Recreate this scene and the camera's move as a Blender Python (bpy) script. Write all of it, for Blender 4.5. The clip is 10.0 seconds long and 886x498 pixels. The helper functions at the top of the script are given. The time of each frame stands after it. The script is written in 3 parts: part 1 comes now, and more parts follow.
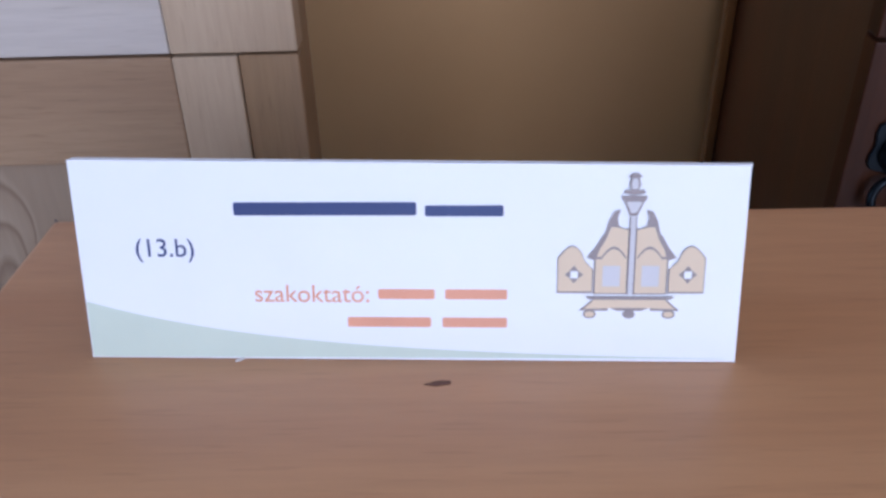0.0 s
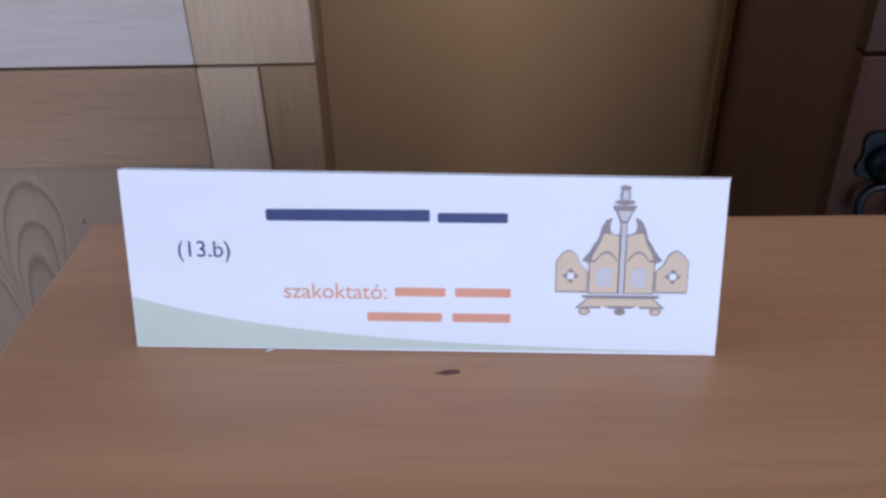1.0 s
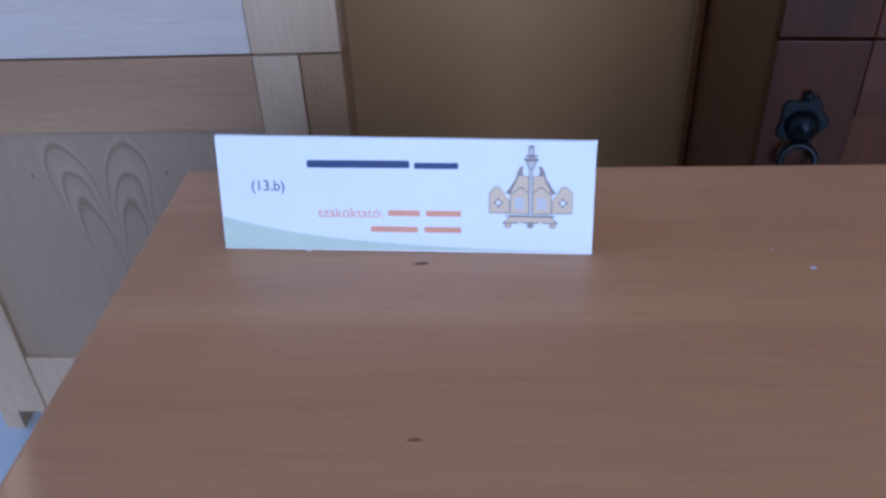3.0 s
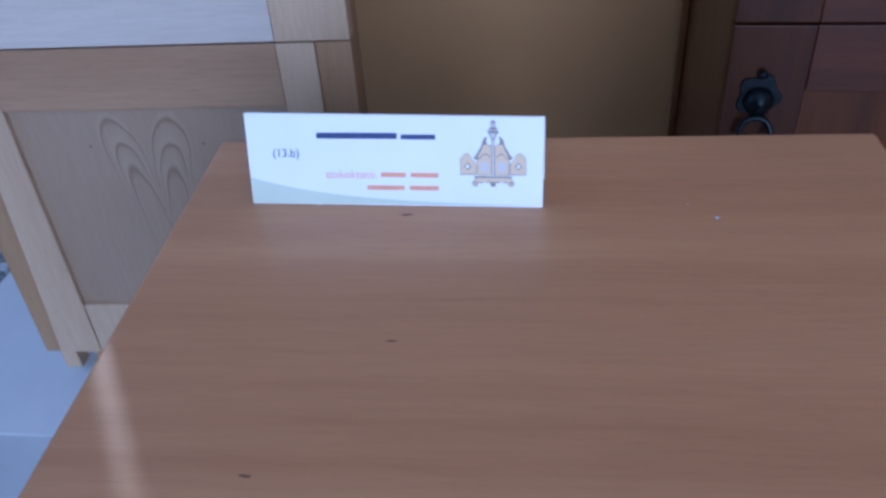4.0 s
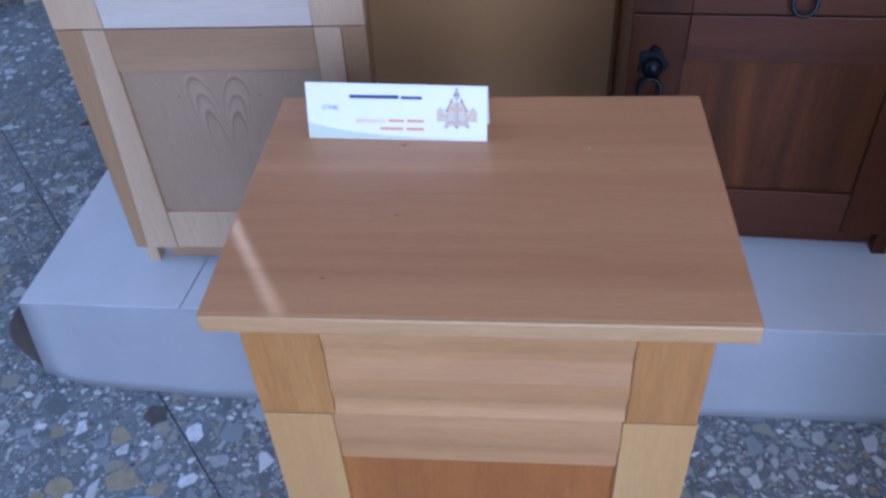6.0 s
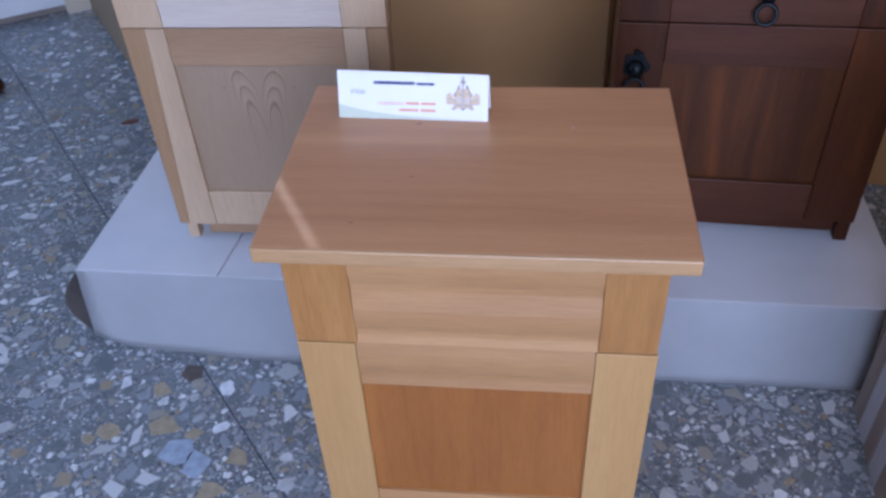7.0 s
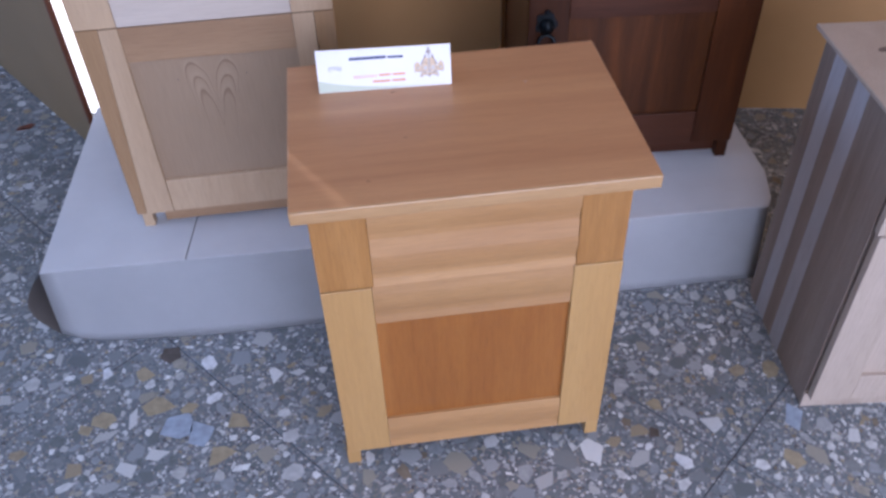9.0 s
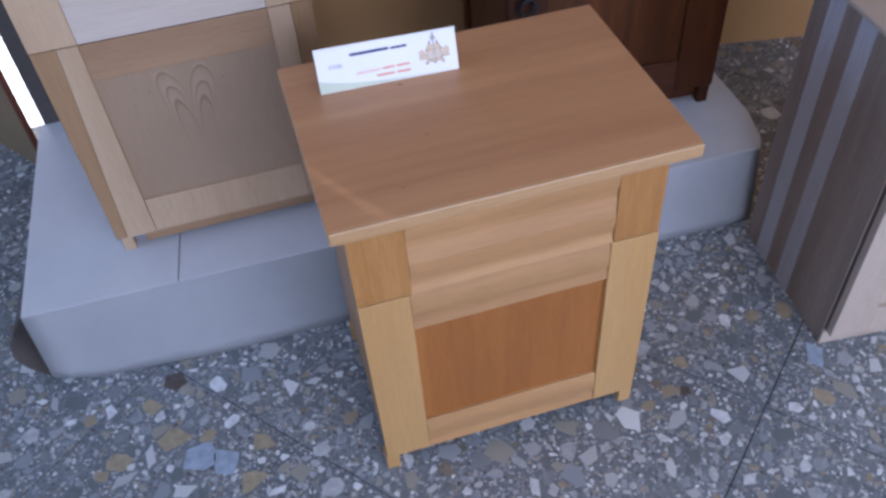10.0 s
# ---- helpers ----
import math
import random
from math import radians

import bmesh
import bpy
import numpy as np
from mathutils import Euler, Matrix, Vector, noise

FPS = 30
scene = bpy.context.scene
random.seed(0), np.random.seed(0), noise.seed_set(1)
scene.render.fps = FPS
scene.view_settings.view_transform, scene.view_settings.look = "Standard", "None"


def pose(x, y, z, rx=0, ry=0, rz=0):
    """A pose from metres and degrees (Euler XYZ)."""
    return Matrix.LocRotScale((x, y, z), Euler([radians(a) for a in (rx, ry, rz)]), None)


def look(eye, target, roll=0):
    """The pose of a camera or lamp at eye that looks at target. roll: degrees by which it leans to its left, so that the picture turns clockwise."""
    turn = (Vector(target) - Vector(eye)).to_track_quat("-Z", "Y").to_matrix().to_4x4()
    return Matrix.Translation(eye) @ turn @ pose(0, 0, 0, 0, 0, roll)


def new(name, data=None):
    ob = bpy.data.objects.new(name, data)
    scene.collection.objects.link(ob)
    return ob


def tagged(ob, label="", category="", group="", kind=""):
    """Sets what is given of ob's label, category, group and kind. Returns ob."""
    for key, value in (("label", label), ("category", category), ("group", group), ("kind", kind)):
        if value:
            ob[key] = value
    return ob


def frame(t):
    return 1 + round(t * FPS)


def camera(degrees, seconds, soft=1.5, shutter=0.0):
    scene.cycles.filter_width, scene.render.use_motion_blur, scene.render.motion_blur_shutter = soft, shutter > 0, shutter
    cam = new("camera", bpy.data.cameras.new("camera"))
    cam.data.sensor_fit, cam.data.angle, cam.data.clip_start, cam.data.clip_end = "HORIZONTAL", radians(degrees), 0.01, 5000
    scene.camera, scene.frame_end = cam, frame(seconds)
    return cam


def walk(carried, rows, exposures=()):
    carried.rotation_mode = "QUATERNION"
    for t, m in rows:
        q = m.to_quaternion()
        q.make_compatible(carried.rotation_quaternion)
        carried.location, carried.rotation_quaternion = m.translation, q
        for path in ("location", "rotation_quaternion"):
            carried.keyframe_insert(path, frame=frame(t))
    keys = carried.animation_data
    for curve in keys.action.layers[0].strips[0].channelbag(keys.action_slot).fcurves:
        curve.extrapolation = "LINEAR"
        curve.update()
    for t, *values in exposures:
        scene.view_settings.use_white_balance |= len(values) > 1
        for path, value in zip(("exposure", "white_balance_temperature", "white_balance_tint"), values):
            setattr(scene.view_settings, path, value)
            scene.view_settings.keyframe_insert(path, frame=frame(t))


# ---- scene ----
cam = camera(56.9, 10.0, soft=2.8, shutter=0.4)
PATH = [
    (0, (0.171, 0.085, 0.807), (0.137, 1.792, -0.236), -1.6),
    (0.5, (0.169, 0.078, 0.811), (0.127, 1.779, -0.241), -1.7),
    (1, (0.169, 0.06, 0.824), (0.127, 1.765, -0.221), -1.3),
    (1.5, (0.176, 0.032, 0.842), (0.113, 1.727, -0.218), -1.6),
    (2, (0.182, -0.005, 0.859), (0.105, 1.678, -0.22), -1.9),
    (2.5, (0.189, -0.046, 0.88), (0.1, 1.619, -0.224), -2.1),
    (4, (0.247, -0.194, 0.957), (0.051, 1.409, -0.223), -4.1),
    (4.5, (0.262, -0.254, 1.004), (0.063, 1.311, -0.225), -4.4),
    (5, (0.28, -0.314, 1.062), (0.079, 1.208, -0.22), -5.0),
    (5.5, (0.289, -0.4, 1.107), (0.104, 1.112, -0.189), -4.0),
    (6, (0.297, -0.513, 1.164), (0.117, 0.995, -0.138), -3.7),
    (7.5, (0.328, -0.774, 1.241), (0.11, 0.777, -0.003), -3.1),
    (8, (0.302, -0.831, 1.275), (0.145, 0.718, 0.019), -2.8),
    (8.5, (0.227, -0.868, 1.295), (0.226, 0.664, 0.01), -2.2),
    (9, (0.115, -0.859, 1.312), (0.271, 0.628, -0.017), -2.2),
    (9.5, (0.019, -0.811, 1.312), (0.285, 0.625, -0.055), -3.1),
    (10, (-0.025, -0.74, 1.329), (0.289, 0.632, -0.092), -4.9),
]
EXPOSURES = [(0, -0.12, 5600, 12), (1, -0.36, 5600, 12), (2, -0.32, 5400, 10), (2.6, -0.4, 4900, 9), (4, -0.27, 4600, 9), (5, -0.22, 4600, 9), (6, -0.02, 4900, 11), (7.5, 0.05, 5550, 16), (8, 0.13, 5750, 18), (8.5, 0.14, 5950, 19), (9.2, 0.06, 5750, 16), (10, -0.1, 5650, 13)]
walk(cam, [(t, look(eye, target, roll)) for t, eye, target, roll in PATH], EXPOSURES)

# ---- world and light ----
world = bpy.data.worlds.new("world")
scene.world = world
world.use_nodes = True
wn, wl = world.node_tree.nodes, world.node_tree.links
sky = wn.new("ShaderNodeTexSky")
sky.sky_type, sky.sun_disc, sky.sun_elevation, sky.sun_rotation = "NISHITA", False, radians(35), radians(329.2)
wl.new(sky.outputs["Color"], wn["Background"].inputs["Color"])
wn["Background"].inputs["Strength"].default_value = 0.1


def window_light(name, m, wide, high, watts, colour):
    data = bpy.data.lights.new(name, "AREA")
    data.shape, data.size, data.size_y, data.energy, data.color = "RECTANGLE", wide, high, watts, colour
    ob = new(name, data)
    ob.matrix_world = m
    return ob


# low sun from the yard behind the wall; a blade of it comes through the gap beside the door
sun_data = bpy.data.lights.new("sun", "SUN")
sun_data.energy, sun_data.angle, sun_data.color = 0.9, radians(0.53), (1.0, 0.9, 0.8)
sun = new("sun", sun_data)
sun.matrix_world = look((-0.512 * 8, 0.859 * 8, 8 * math.tan(radians(35))), (0, 0, 0))
# daylight in the window openings behind the walk and on its west side
window_light("window_light_south", look((0.9, -3.42, 1.45), (0.3, 0.0, 0.7)), 3.2, 2.1, 146, (0.82, 0.84, 1.0))
window_light("window_light_west", look((-3.88, 0.0, 1.6), (0.0, 0.0, 0.6)), 3.0, 1.8, 62, (0.44, 0.63, 1.0))


# ---- materials ----
def material(name, rough=0.6, spec=0.5):
    mat = bpy.data.materials.new(name)
    mat.use_nodes = True
    nodes, links = mat.node_tree.nodes, mat.node_tree.links
    b = nodes["Principled BSDF"]
    b.inputs["Roughness"].default_value = rough
    b.inputs["Specular IOR Level"].default_value = spec
    return mat, nodes, links, b


def node(nodes, kind, **values):
    n = nodes.new(kind)
    for key, value in values.items():
        n.inputs[key.replace("_", " ")].default_value = value
    return n


def ramp(nodes, links, source, stops):
    r = nodes.new("ShaderNodeValToRGB")
    e = r.color_ramp.elements
    while len(e) < len(stops):
        e.new(0.5)
    for el, (p, c) in zip(e, stops):
        el.position, el.color = p, (*c, 1)
    links.new(source, r.inputs["Fac"])
    return r


def mixed(nodes, links, kind, fac, a, b):
    m = nodes.new("ShaderNodeMix")
    m.data_type, m.blend_type = "RGBA", kind
    for socket, value in ((m.inputs["Factor"], fac), (m.inputs["A"], a), (m.inputs["B"], b)):
        if isinstance(value, (int, float)):
            socket.default_value = value
        elif isinstance(value, tuple):
            socket.default_value = (*value, 1)
        else:
            links.new(value, socket)
    return m.outputs["Result"]


def bumped(nodes, links, b, height, strength, distance):
    n = node(nodes, "ShaderNodeBump", Strength=strength, Distance=distance)
    links.new(height, n.inputs["Height"])
    links.new(n.outputs["Normal"], b.inputs["Normal"])


def grain_coords(nodes, links, axis, squeeze=0.07):
    """Object coordinates, shifted from piece to piece, stretched along the grain."""
    tc, info = nodes.new("ShaderNodeTexCoord"), nodes.new("ShaderNodeObjectInfo")
    far = node(nodes, "ShaderNodeVectorMath")
    far.operation = "SCALE"
    far.inputs[0].default_value = (7.3, 4.1, 9.7)
    links.new(info.outputs["Random"], far.inputs["Scale"])
    add = nodes.new("ShaderNodeVectorMath")
    links.new(tc.outputs["Object"], add.inputs[0])
    links.new(far.outputs["Vector"], add.inputs[1])
    mp = nodes.new("ShaderNodeMapping")
    mp.inputs["Scale"].default_value = tuple(squeeze if a == axis else 1.0 for a in "xyz")
    links.new(add.outputs["Vector"], mp.inputs["Vector"])
    return mp.outputs["Vector"], info.outputs["Random"], tc.outputs["Object"]


def wood(name, dark, mid, light, axis="z", rough=0.4, coat=0.0, coat_rough=0.1, fibre=0.35, vary=0.12, figure=14.0, spec=0.5, bands=0.0):
    mat, nodes, links, b = material(name, rough, spec)
    v, rnd, raw = grain_coords(nodes, links, axis)
    broad = node(nodes, "ShaderNodeTexNoise", Scale=figure, Detail=3.0, Roughness=0.55, Distortion=0.6)
    fine = node(nodes, "ShaderNodeTexNoise", Scale=260.0, Detail=4.0, Roughness=0.65)
    pores = node(nodes, "ShaderNodeTexNoise", Scale=620.0, Detail=1.0)
    for n in (broad, fine, pores):
        links.new(v, n.inputs["Vector"])
    base = ramp(nodes, links, broad.outputs["Fac"], [(0.3, dark), (0.5, mid), (0.7, light)])
    lines = ramp(nodes, links, fine.outputs["Fac"], [(0.3, (0.62, 0.58, 0.55)), (0.62, (1.06, 1.05, 1.04))])
    col = mixed(nodes, links, "MULTIPLY", fibre, base.outputs["Color"], lines.outputs["Color"])
    dots = ramp(nodes, links, pores.outputs["Fac"], [(0.28, (0.55, 0.5, 0.45)), (0.36, (1.0, 1.0, 1.0))])
    col = mixed(nodes, links, "MULTIPLY", fibre * 0.8, col, dots.outputs["Color"])
    tone = ramp(nodes, links, rnd, [(0.0, (1 - vary,) * 3), (1.0, (1 + vary, 1 + vary * 0.9, 1 + vary * 0.8))])
    col = mixed(nodes, links, "MULTIPLY", 1.0, col, tone.outputs["Color"])
    if bands:
        stave = node(nodes, "ShaderNodeTexNoise", Scale=17.0, Detail=2.0, Roughness=0.7, Distortion=0.3)
        flat = nodes.new("ShaderNodeMapping")
        flat.inputs["Scale"].default_value = (0.35, 1.0, 1.0)
        links.new(v, flat.inputs["Vector"])
        links.new(flat.outputs["Vector"], stave.inputs["Vector"])
        tints = ramp(nodes, links, stave.outputs["Fac"], [(0.32, (0.80, 0.71, 0.66)), (0.47, (0.98, 0.96, 0.95)), (0.56, (1.0, 0.985, 0.97)), (0.70, (1.10, 1.12, 1.10))])
        col = mixed(nodes, links, "MULTIPLY", bands, col, tints.outputs["Color"])
    links.new(col, b.inputs["Base Color"])
    smear = node(nodes, "ShaderNodeTexNoise", Scale=5.0, Detail=5.0)
    links.new(raw, smear.inputs["Vector"])
    rr = node(nodes, "ShaderNodeMapRange")
    links.new(smear.outputs["Fac"], rr.inputs["Value"])
    rr.inputs["To Min"].default_value, rr.inputs["To Max"].default_value = rough * 0.8, rough * 1.25
    links.new(rr.outputs["Result"], b.inputs["Roughness"])
    bumped(nodes, links, b, fine.outputs["Fac"], 0.12, 0.0006)
    b.inputs["Coat Weight"].default_value, b.inputs["Coat Roughness"].default_value = coat, coat_rough
    return mat


beech_top = wood("lacquered beech top", (0.4573, 0.2296, 0.1109), (0.5062, 0.2632, 0.1288), (0.5443, 0.2912, 0.1478), "x", 0.40, 0.18, 0.24, 0.21, 0.0, 9.0, bands=0.85)
beech_pale = wood("lacquered pale beech", (0.385, 0.201, 0.079), (0.448, 0.249, 0.102), (0.496, 0.291, 0.126), "x", 0.38, 0.25, 0.2, 0.35, 0.05, 9.0)
beech_edge = wood("lacquered yellowish edge", (0.37, 0.208, 0.088), (0.43, 0.255, 0.115), (0.48, 0.30, 0.145), "x", 0.38, 0.25, 0.2, 0.35, 0.05, 14.0)
maple = wood("lacquered yellow maple", (0.4337, 0.2462, 0.0850), (0.4731, 0.2770, 0.1020), (0.5046, 0.3078, 0.1190), "z", 0.38, 0.25, 0.2, 0.25, 0.04, 7.0)
cherry = wood("lacquered orange cherry", (0.300, 0.128, 0.032), (0.405, 0.192, 0.052), (0.470, 0.238, 0.072), "z", 0.38, 0.25, 0.2, 0.4, 0.05, 16.0)
cherry_panel = wood("lacquered cherry panel", (0.285, 0.100, 0.019), (0.335, 0.124, 0.024), (0.375, 0.148, 0.032), "z", 0.36, 0.25, 0.18, 0.35, 0.03, 20.0)
walnut = wood("dark stained wood upright", (0.0270, 0.0080, 0.0026), (0.0450, 0.0130, 0.0038), (0.0720, 0.0215, 0.0058), "z", 0.40, 0.03, 0.18, 0.5, 0.12, 22.0, spec=0.22)
walnut_gloss = wood("polished dark side board", (0.032, 0.0080, 0.0022), (0.046, 0.0115, 0.0030), (0.066, 0.0165, 0.0040), "z", 0.32, 0.25, 0.15, 0.4, 0.05, 20.0, spec=0.35)
walnut_flat = wood("dark stained wood level", (0.0522, 0.0171, 0.0082), (0.0684, 0.0231, 0.0109), (0.0874, 0.0308, 0.0150), "x", 0.38, 0.03, 0.2, 0.5, 0.08, 14.0, spec=0.22)
walnut_panel = wood("dark stained panel", (0.044, 0.0140, 0.0042), (0.070, 0.0225, 0.0060), (0.108, 0.0350, 0.0085), "z", 0.36, 0.03, 0.2, 0.45, 0.05, 26.0, spec=0.22)
raw_white = wood("raw white lime wood", (0.4692, 0.3910, 0.3284), (0.5161, 0.4453, 0.3827), (0.5474, 0.4848, 0.4306), "x", 0.6, 0.0, 0.2, 0.25, 0.03, 9.0)
raw_tan = wood("raw tan wood level", (0.2964, 0.1813, 0.1008), (0.3457, 0.2184, 0.1238), (0.3870, 0.2544, 0.1478), "x", 0.55, 0.0, 0.2, 0.35, 0.05, 12.0)
raw_strip = wood("raw brown wood strip", (0.2751, 0.1633, 0.0802), (0.3242, 0.1987, 0.0998), (0.3659, 0.2291, 0.1234), "z", 0.55, 0.0, 0.2, 0.35, 0.05, 12.0)
raw_light = wood("raw light wood stile", (0.4378, 0.3069, 0.1903), (0.4903, 0.3539, 0.2286), (0.5253, 0.3920, 0.2598), "z", 0.55, 0.0, 0.2, 0.25, 0.04, 8.0)
ash_pale = wood("raw pale ash", (0.4094, 0.3254, 0.2616), (0.4532, 0.3718, 0.3040), (0.4902, 0.4050, 0.3408), "z", 0.6, 0.0, 0.2, 0.3, 0.03, 10.0)
ash_dark = wood("raw brown ash strip", (0.2429, 0.1932, 0.1600), (0.2926, 0.2318, 0.1950), (0.3422, 0.2760, 0.2300), "z", 0.6, 0.0, 0.2, 0.4, 0.04, 14.0)
ash_grey = wood("raw grey ash strip", (0.405, 0.405, 0.435), (0.455, 0.455, 0.490), (0.510, 0.510, 0.545), "z", 0.6, 0.0, 0.2, 0.35, 0.04, 14.0)


def arched_panel_material():
    """Raw wood whose growth rings run in two nested arches that meet below."""
    mat, nodes, links, b = material("raw panel with arched figure", 0.5)
    v, rnd, raw = grain_coords(nodes, links, "z")
    sep = nodes.new("ShaderNodeSeparateXYZ")
    warp = node(nodes, "ShaderNodeTexNoise", Scale=9.0, Detail=3.0)
    links.new(raw, warp.inputs["Vector"])
    links.new(raw, sep.inputs["Vector"])

    def calc(op, a, c=0.0, d=0.0):
        n = nodes.new("ShaderNodeMath")
        n.operation = op
        for socket, value in zip(n.inputs, (a, c, d)):
            if isinstance(value, (int, float)):
                socket.default_value = value
            else:
                links.new(value, socket)
        return n.outputs["Value"]

    wob = calc("MULTIPLY_ADD", warp.outputs["Fac"], 0.016, -0.008)
    u = calc("ABSOLUTE", calc("ADD", calc("SUBTRACT", sep.outputs["X"], ARCH_X), wob))
    lean = calc("MULTIPLY_ADD", sep.outputs["Z"], 0.14, -0.14 * ARCH_Z + 0.032)
    off = calc("SUBTRACT", u, lean)
    drop = calc("MAXIMUM", calc("SUBTRACT", ARCH_Z, sep.outputs["Z"]), 0.0)
    steep = calc("MULTIPLY_ADD", calc("MULTIPLY", drop, drop), 22000.0, 64.0)
    level = calc("ADD", calc("MULTIPLY_ADD", calc("MULTIPLY", off, off), steep, sep.outputs["Z"]), calc("MULTIPLY", wob, 1.3))
    t = calc("DIVIDE", calc("SUBTRACT", level, ARCH_Z - 0.085), 0.1)
    plain, edge, brown = (0.335, 0.238, 0.156), (0.39, 0.287, 0.195), (0.20, 0.125, 0.075)
    rings = ramp(nodes, links, t, [(0.0, plain), (0.13, plain), (0.25, brown), (0.33, edge), (0.50, plain), (0.56, brown), (0.60, edge), (0.82, plain), (0.88, brown), (0.93, edge), (1.0, plain)])
    low = node(nodes, "ShaderNodeMapRange", From_Min=ARCH_Z - 0.26, From_Max=ARCH_Z - 0.15)
    links.new(sep.outputs["Z"], low.inputs["Value"])
    fine = node(nodes, "ShaderNodeTexNoise", Scale=260.0, Detail=4.0)
    broad = node(nodes, "ShaderNodeTexNoise", Scale=10.0, Detail=3.0)
    for n in (fine, broad):
        links.new(v, n.inputs["Vector"])
    ground = ramp(nodes, links, broad.outputs["Fac"], [(0.3, (0.31, 0.216, 0.142)), (0.7, (0.365, 0.262, 0.175))])
    col = mixed(nodes, links, "MIX", calc("MULTIPLY", low.outputs["Result"], 0.8), ground.outputs["Color"], rings.outputs["Color"])
    lines = ramp(nodes, links, fine.outputs["Fac"], [(0.3, (0.72, 0.7, 0.68)), (0.62, (1.04, 1.04, 1.04))])
    col = mixed(nodes, links, "MULTIPLY", 0.3, col, lines.outputs["Color"])
    links.new(col, b.inputs["Base Color"])
    bumped(nodes, links, b, fine.outputs["Fac"], 0.1, 0.0005)
    b.inputs["Coat Weight"].default_value, b.inputs["Coat Roughness"].default_value = 0.15, 0.3
    return mat


ARCH_X, ARCH_Z = -0.0115, 0.382
arched_panel = arched_panel_material()


def plaster(name, a, c, scale=3.0, rough=0.75, bump=0.15):
    mat, nodes, links, b = material(name, rough, 0.3)
    tc = nodes.new("ShaderNodeTexCoord")
    n1 = node(nodes, "ShaderNodeTexNoise", Scale=scale, Detail=6.0, Roughness=0.6)
    n2 = node(nodes, "ShaderNodeTexNoise", Scale=180.0, Detail=3.0)
    for n in (n1, n2):
        links.new(tc.outputs["Object"], n.inputs["Vector"])
    links.new(ramp(nodes, links, n1.outputs["Fac"], [(0.3, a), (0.7, c)]).outputs["Color"], b.inputs["Base Color"])
    bumped(nodes, links, b, n2.outputs["Fac"], bump, 0.001)
    return mat


ochre = plaster("ochre wall paint", (0.44, 0.245, 0.098), (0.50, 0.285, 0.12), 2.5, 0.5)
# the wall's ochre, darkened here to put the backlit door's shade into its colour
door_ochre_shaded = plaster("ochre door paint darkened for shade", (0.20, 0.135, 0.07), (0.24, 0.165, 0.09), 2.5, 0.5)
ceiling_white = plaster("white ceiling paint", (0.72, 0.72, 0.71), (0.78, 0.78, 0.77))
room_cream = plaster("cream wall paint", (0.52, 0.46, 0.36), (0.58, 0.52, 0.42))
paper = plaster("white wrapping paper", (0.58, 0.60, 0.635), (0.645, 0.665, 0.70), 7.0, 0.6, 0.08)
# grey of the plinth cores; on the end flap it paints shade onto white paper
core_and_shaded_paper = plaster("grey core and shaded paper", (0.22, 0.195, 0.18), (0.28, 0.245, 0.225), 9.0, 0.8)
reddish = wood("reddish brown door edge", (0.10, 0.035, 0.02), (0.13, 0.045, 0.026), (0.16, 0.06, 0.03), "z", 0.4)
# lighter brown that paints the highlight on the dark cabinet's rear edge
rear_sheen = wood("brown rear edge sheen", (0.13, 0.052, 0.013), (0.17, 0.070, 0.018), (0.21, 0.088, 0.024), "z", 0.3, 0.2)
iron = plaster("blackened iron", (0.010, 0.013, 0.016), (0.022, 0.026, 0.03), 60.0, 0.32, 0.3)
iron.node_tree.nodes["Principled BSDF"].inputs["Metallic"].default_value = 0.8


def plain(name, colour, rough=0.6, amount=0.06, scale=40.0):
    mat, nodes, links, b = material(name, rough, 0.4)
    tc = nodes.new("ShaderNodeTexCoord")
    n = node(nodes, "ShaderNodeTexNoise", Scale=scale, Detail=3.0)
    links.new(tc.outputs["Object"], n.inputs["Vector"])
    lo, hi = tuple(c * (1 - amount) for c in colour), tuple(min(1, c * (1 + amount)) for c in colour)
    links.new(ramp(nodes, links, n.outputs["Fac"], [(0.3, lo), (0.7, hi)]).outputs["Color"], b.inputs["Base Color"])
    return mat


card_white = plain("white card", (0.84, 0.85, 0.86), 0.5, 0.01)
card_green = plain("pale green print", (0.60, 0.66, 0.54), 0.5, 0.02)
ink_navy = plain("navy ink", (0.035, 0.055, 0.16), 0.5)
ink_orange = plain("orange ink", (0.74, 0.34, 0.21), 0.5)
logo_tan = plain("pale tan print", (0.70, 0.55, 0.38), 0.5, 0.02)
logo_line = plain("grey brown print", (0.30, 0.25, 0.24), 0.5, 0.02)
logo_grey = plain("pale grey print", (0.60, 0.58, 0.58), 0.5, 0.02)
faint_mark = plain("faint brown scratch", (0.17, 0.085, 0.05), 0.5)
dark_mark = plain("dark stain", (0.13, 0.052, 0.03), 0.5)


lint = plain("white lint", (0.75, 0.72, 0.68), 0.8)
knot_brown = plain("dark knot wood", (0.17, 0.13, 0.11), 0.6, 0.3)
dust = plain("pale grey dust", (0.48, 0.44, 0.48), 0.8)


def terrazzo_ground():
    mat, nodes, links, b = material("terrazzo cement with fine crumbs", 0.26, 0.5)
    tc = nodes.new("ShaderNodeTexCoord")
    patch = node(nodes, "ShaderNodeTexNoise", Scale=5.0, Detail=5.0)
    vor = node(nodes, "ShaderNodeTexVoronoi", Scale=170.0, Randomness=1.0)
    vor2 = node(nodes, "ShaderNodeTexVoronoi", Scale=95.0, Randomness=1.0)
    for n in (patch, vor, vor2):
        links.new(tc.outputs["Object"], n.inputs["Vector"])
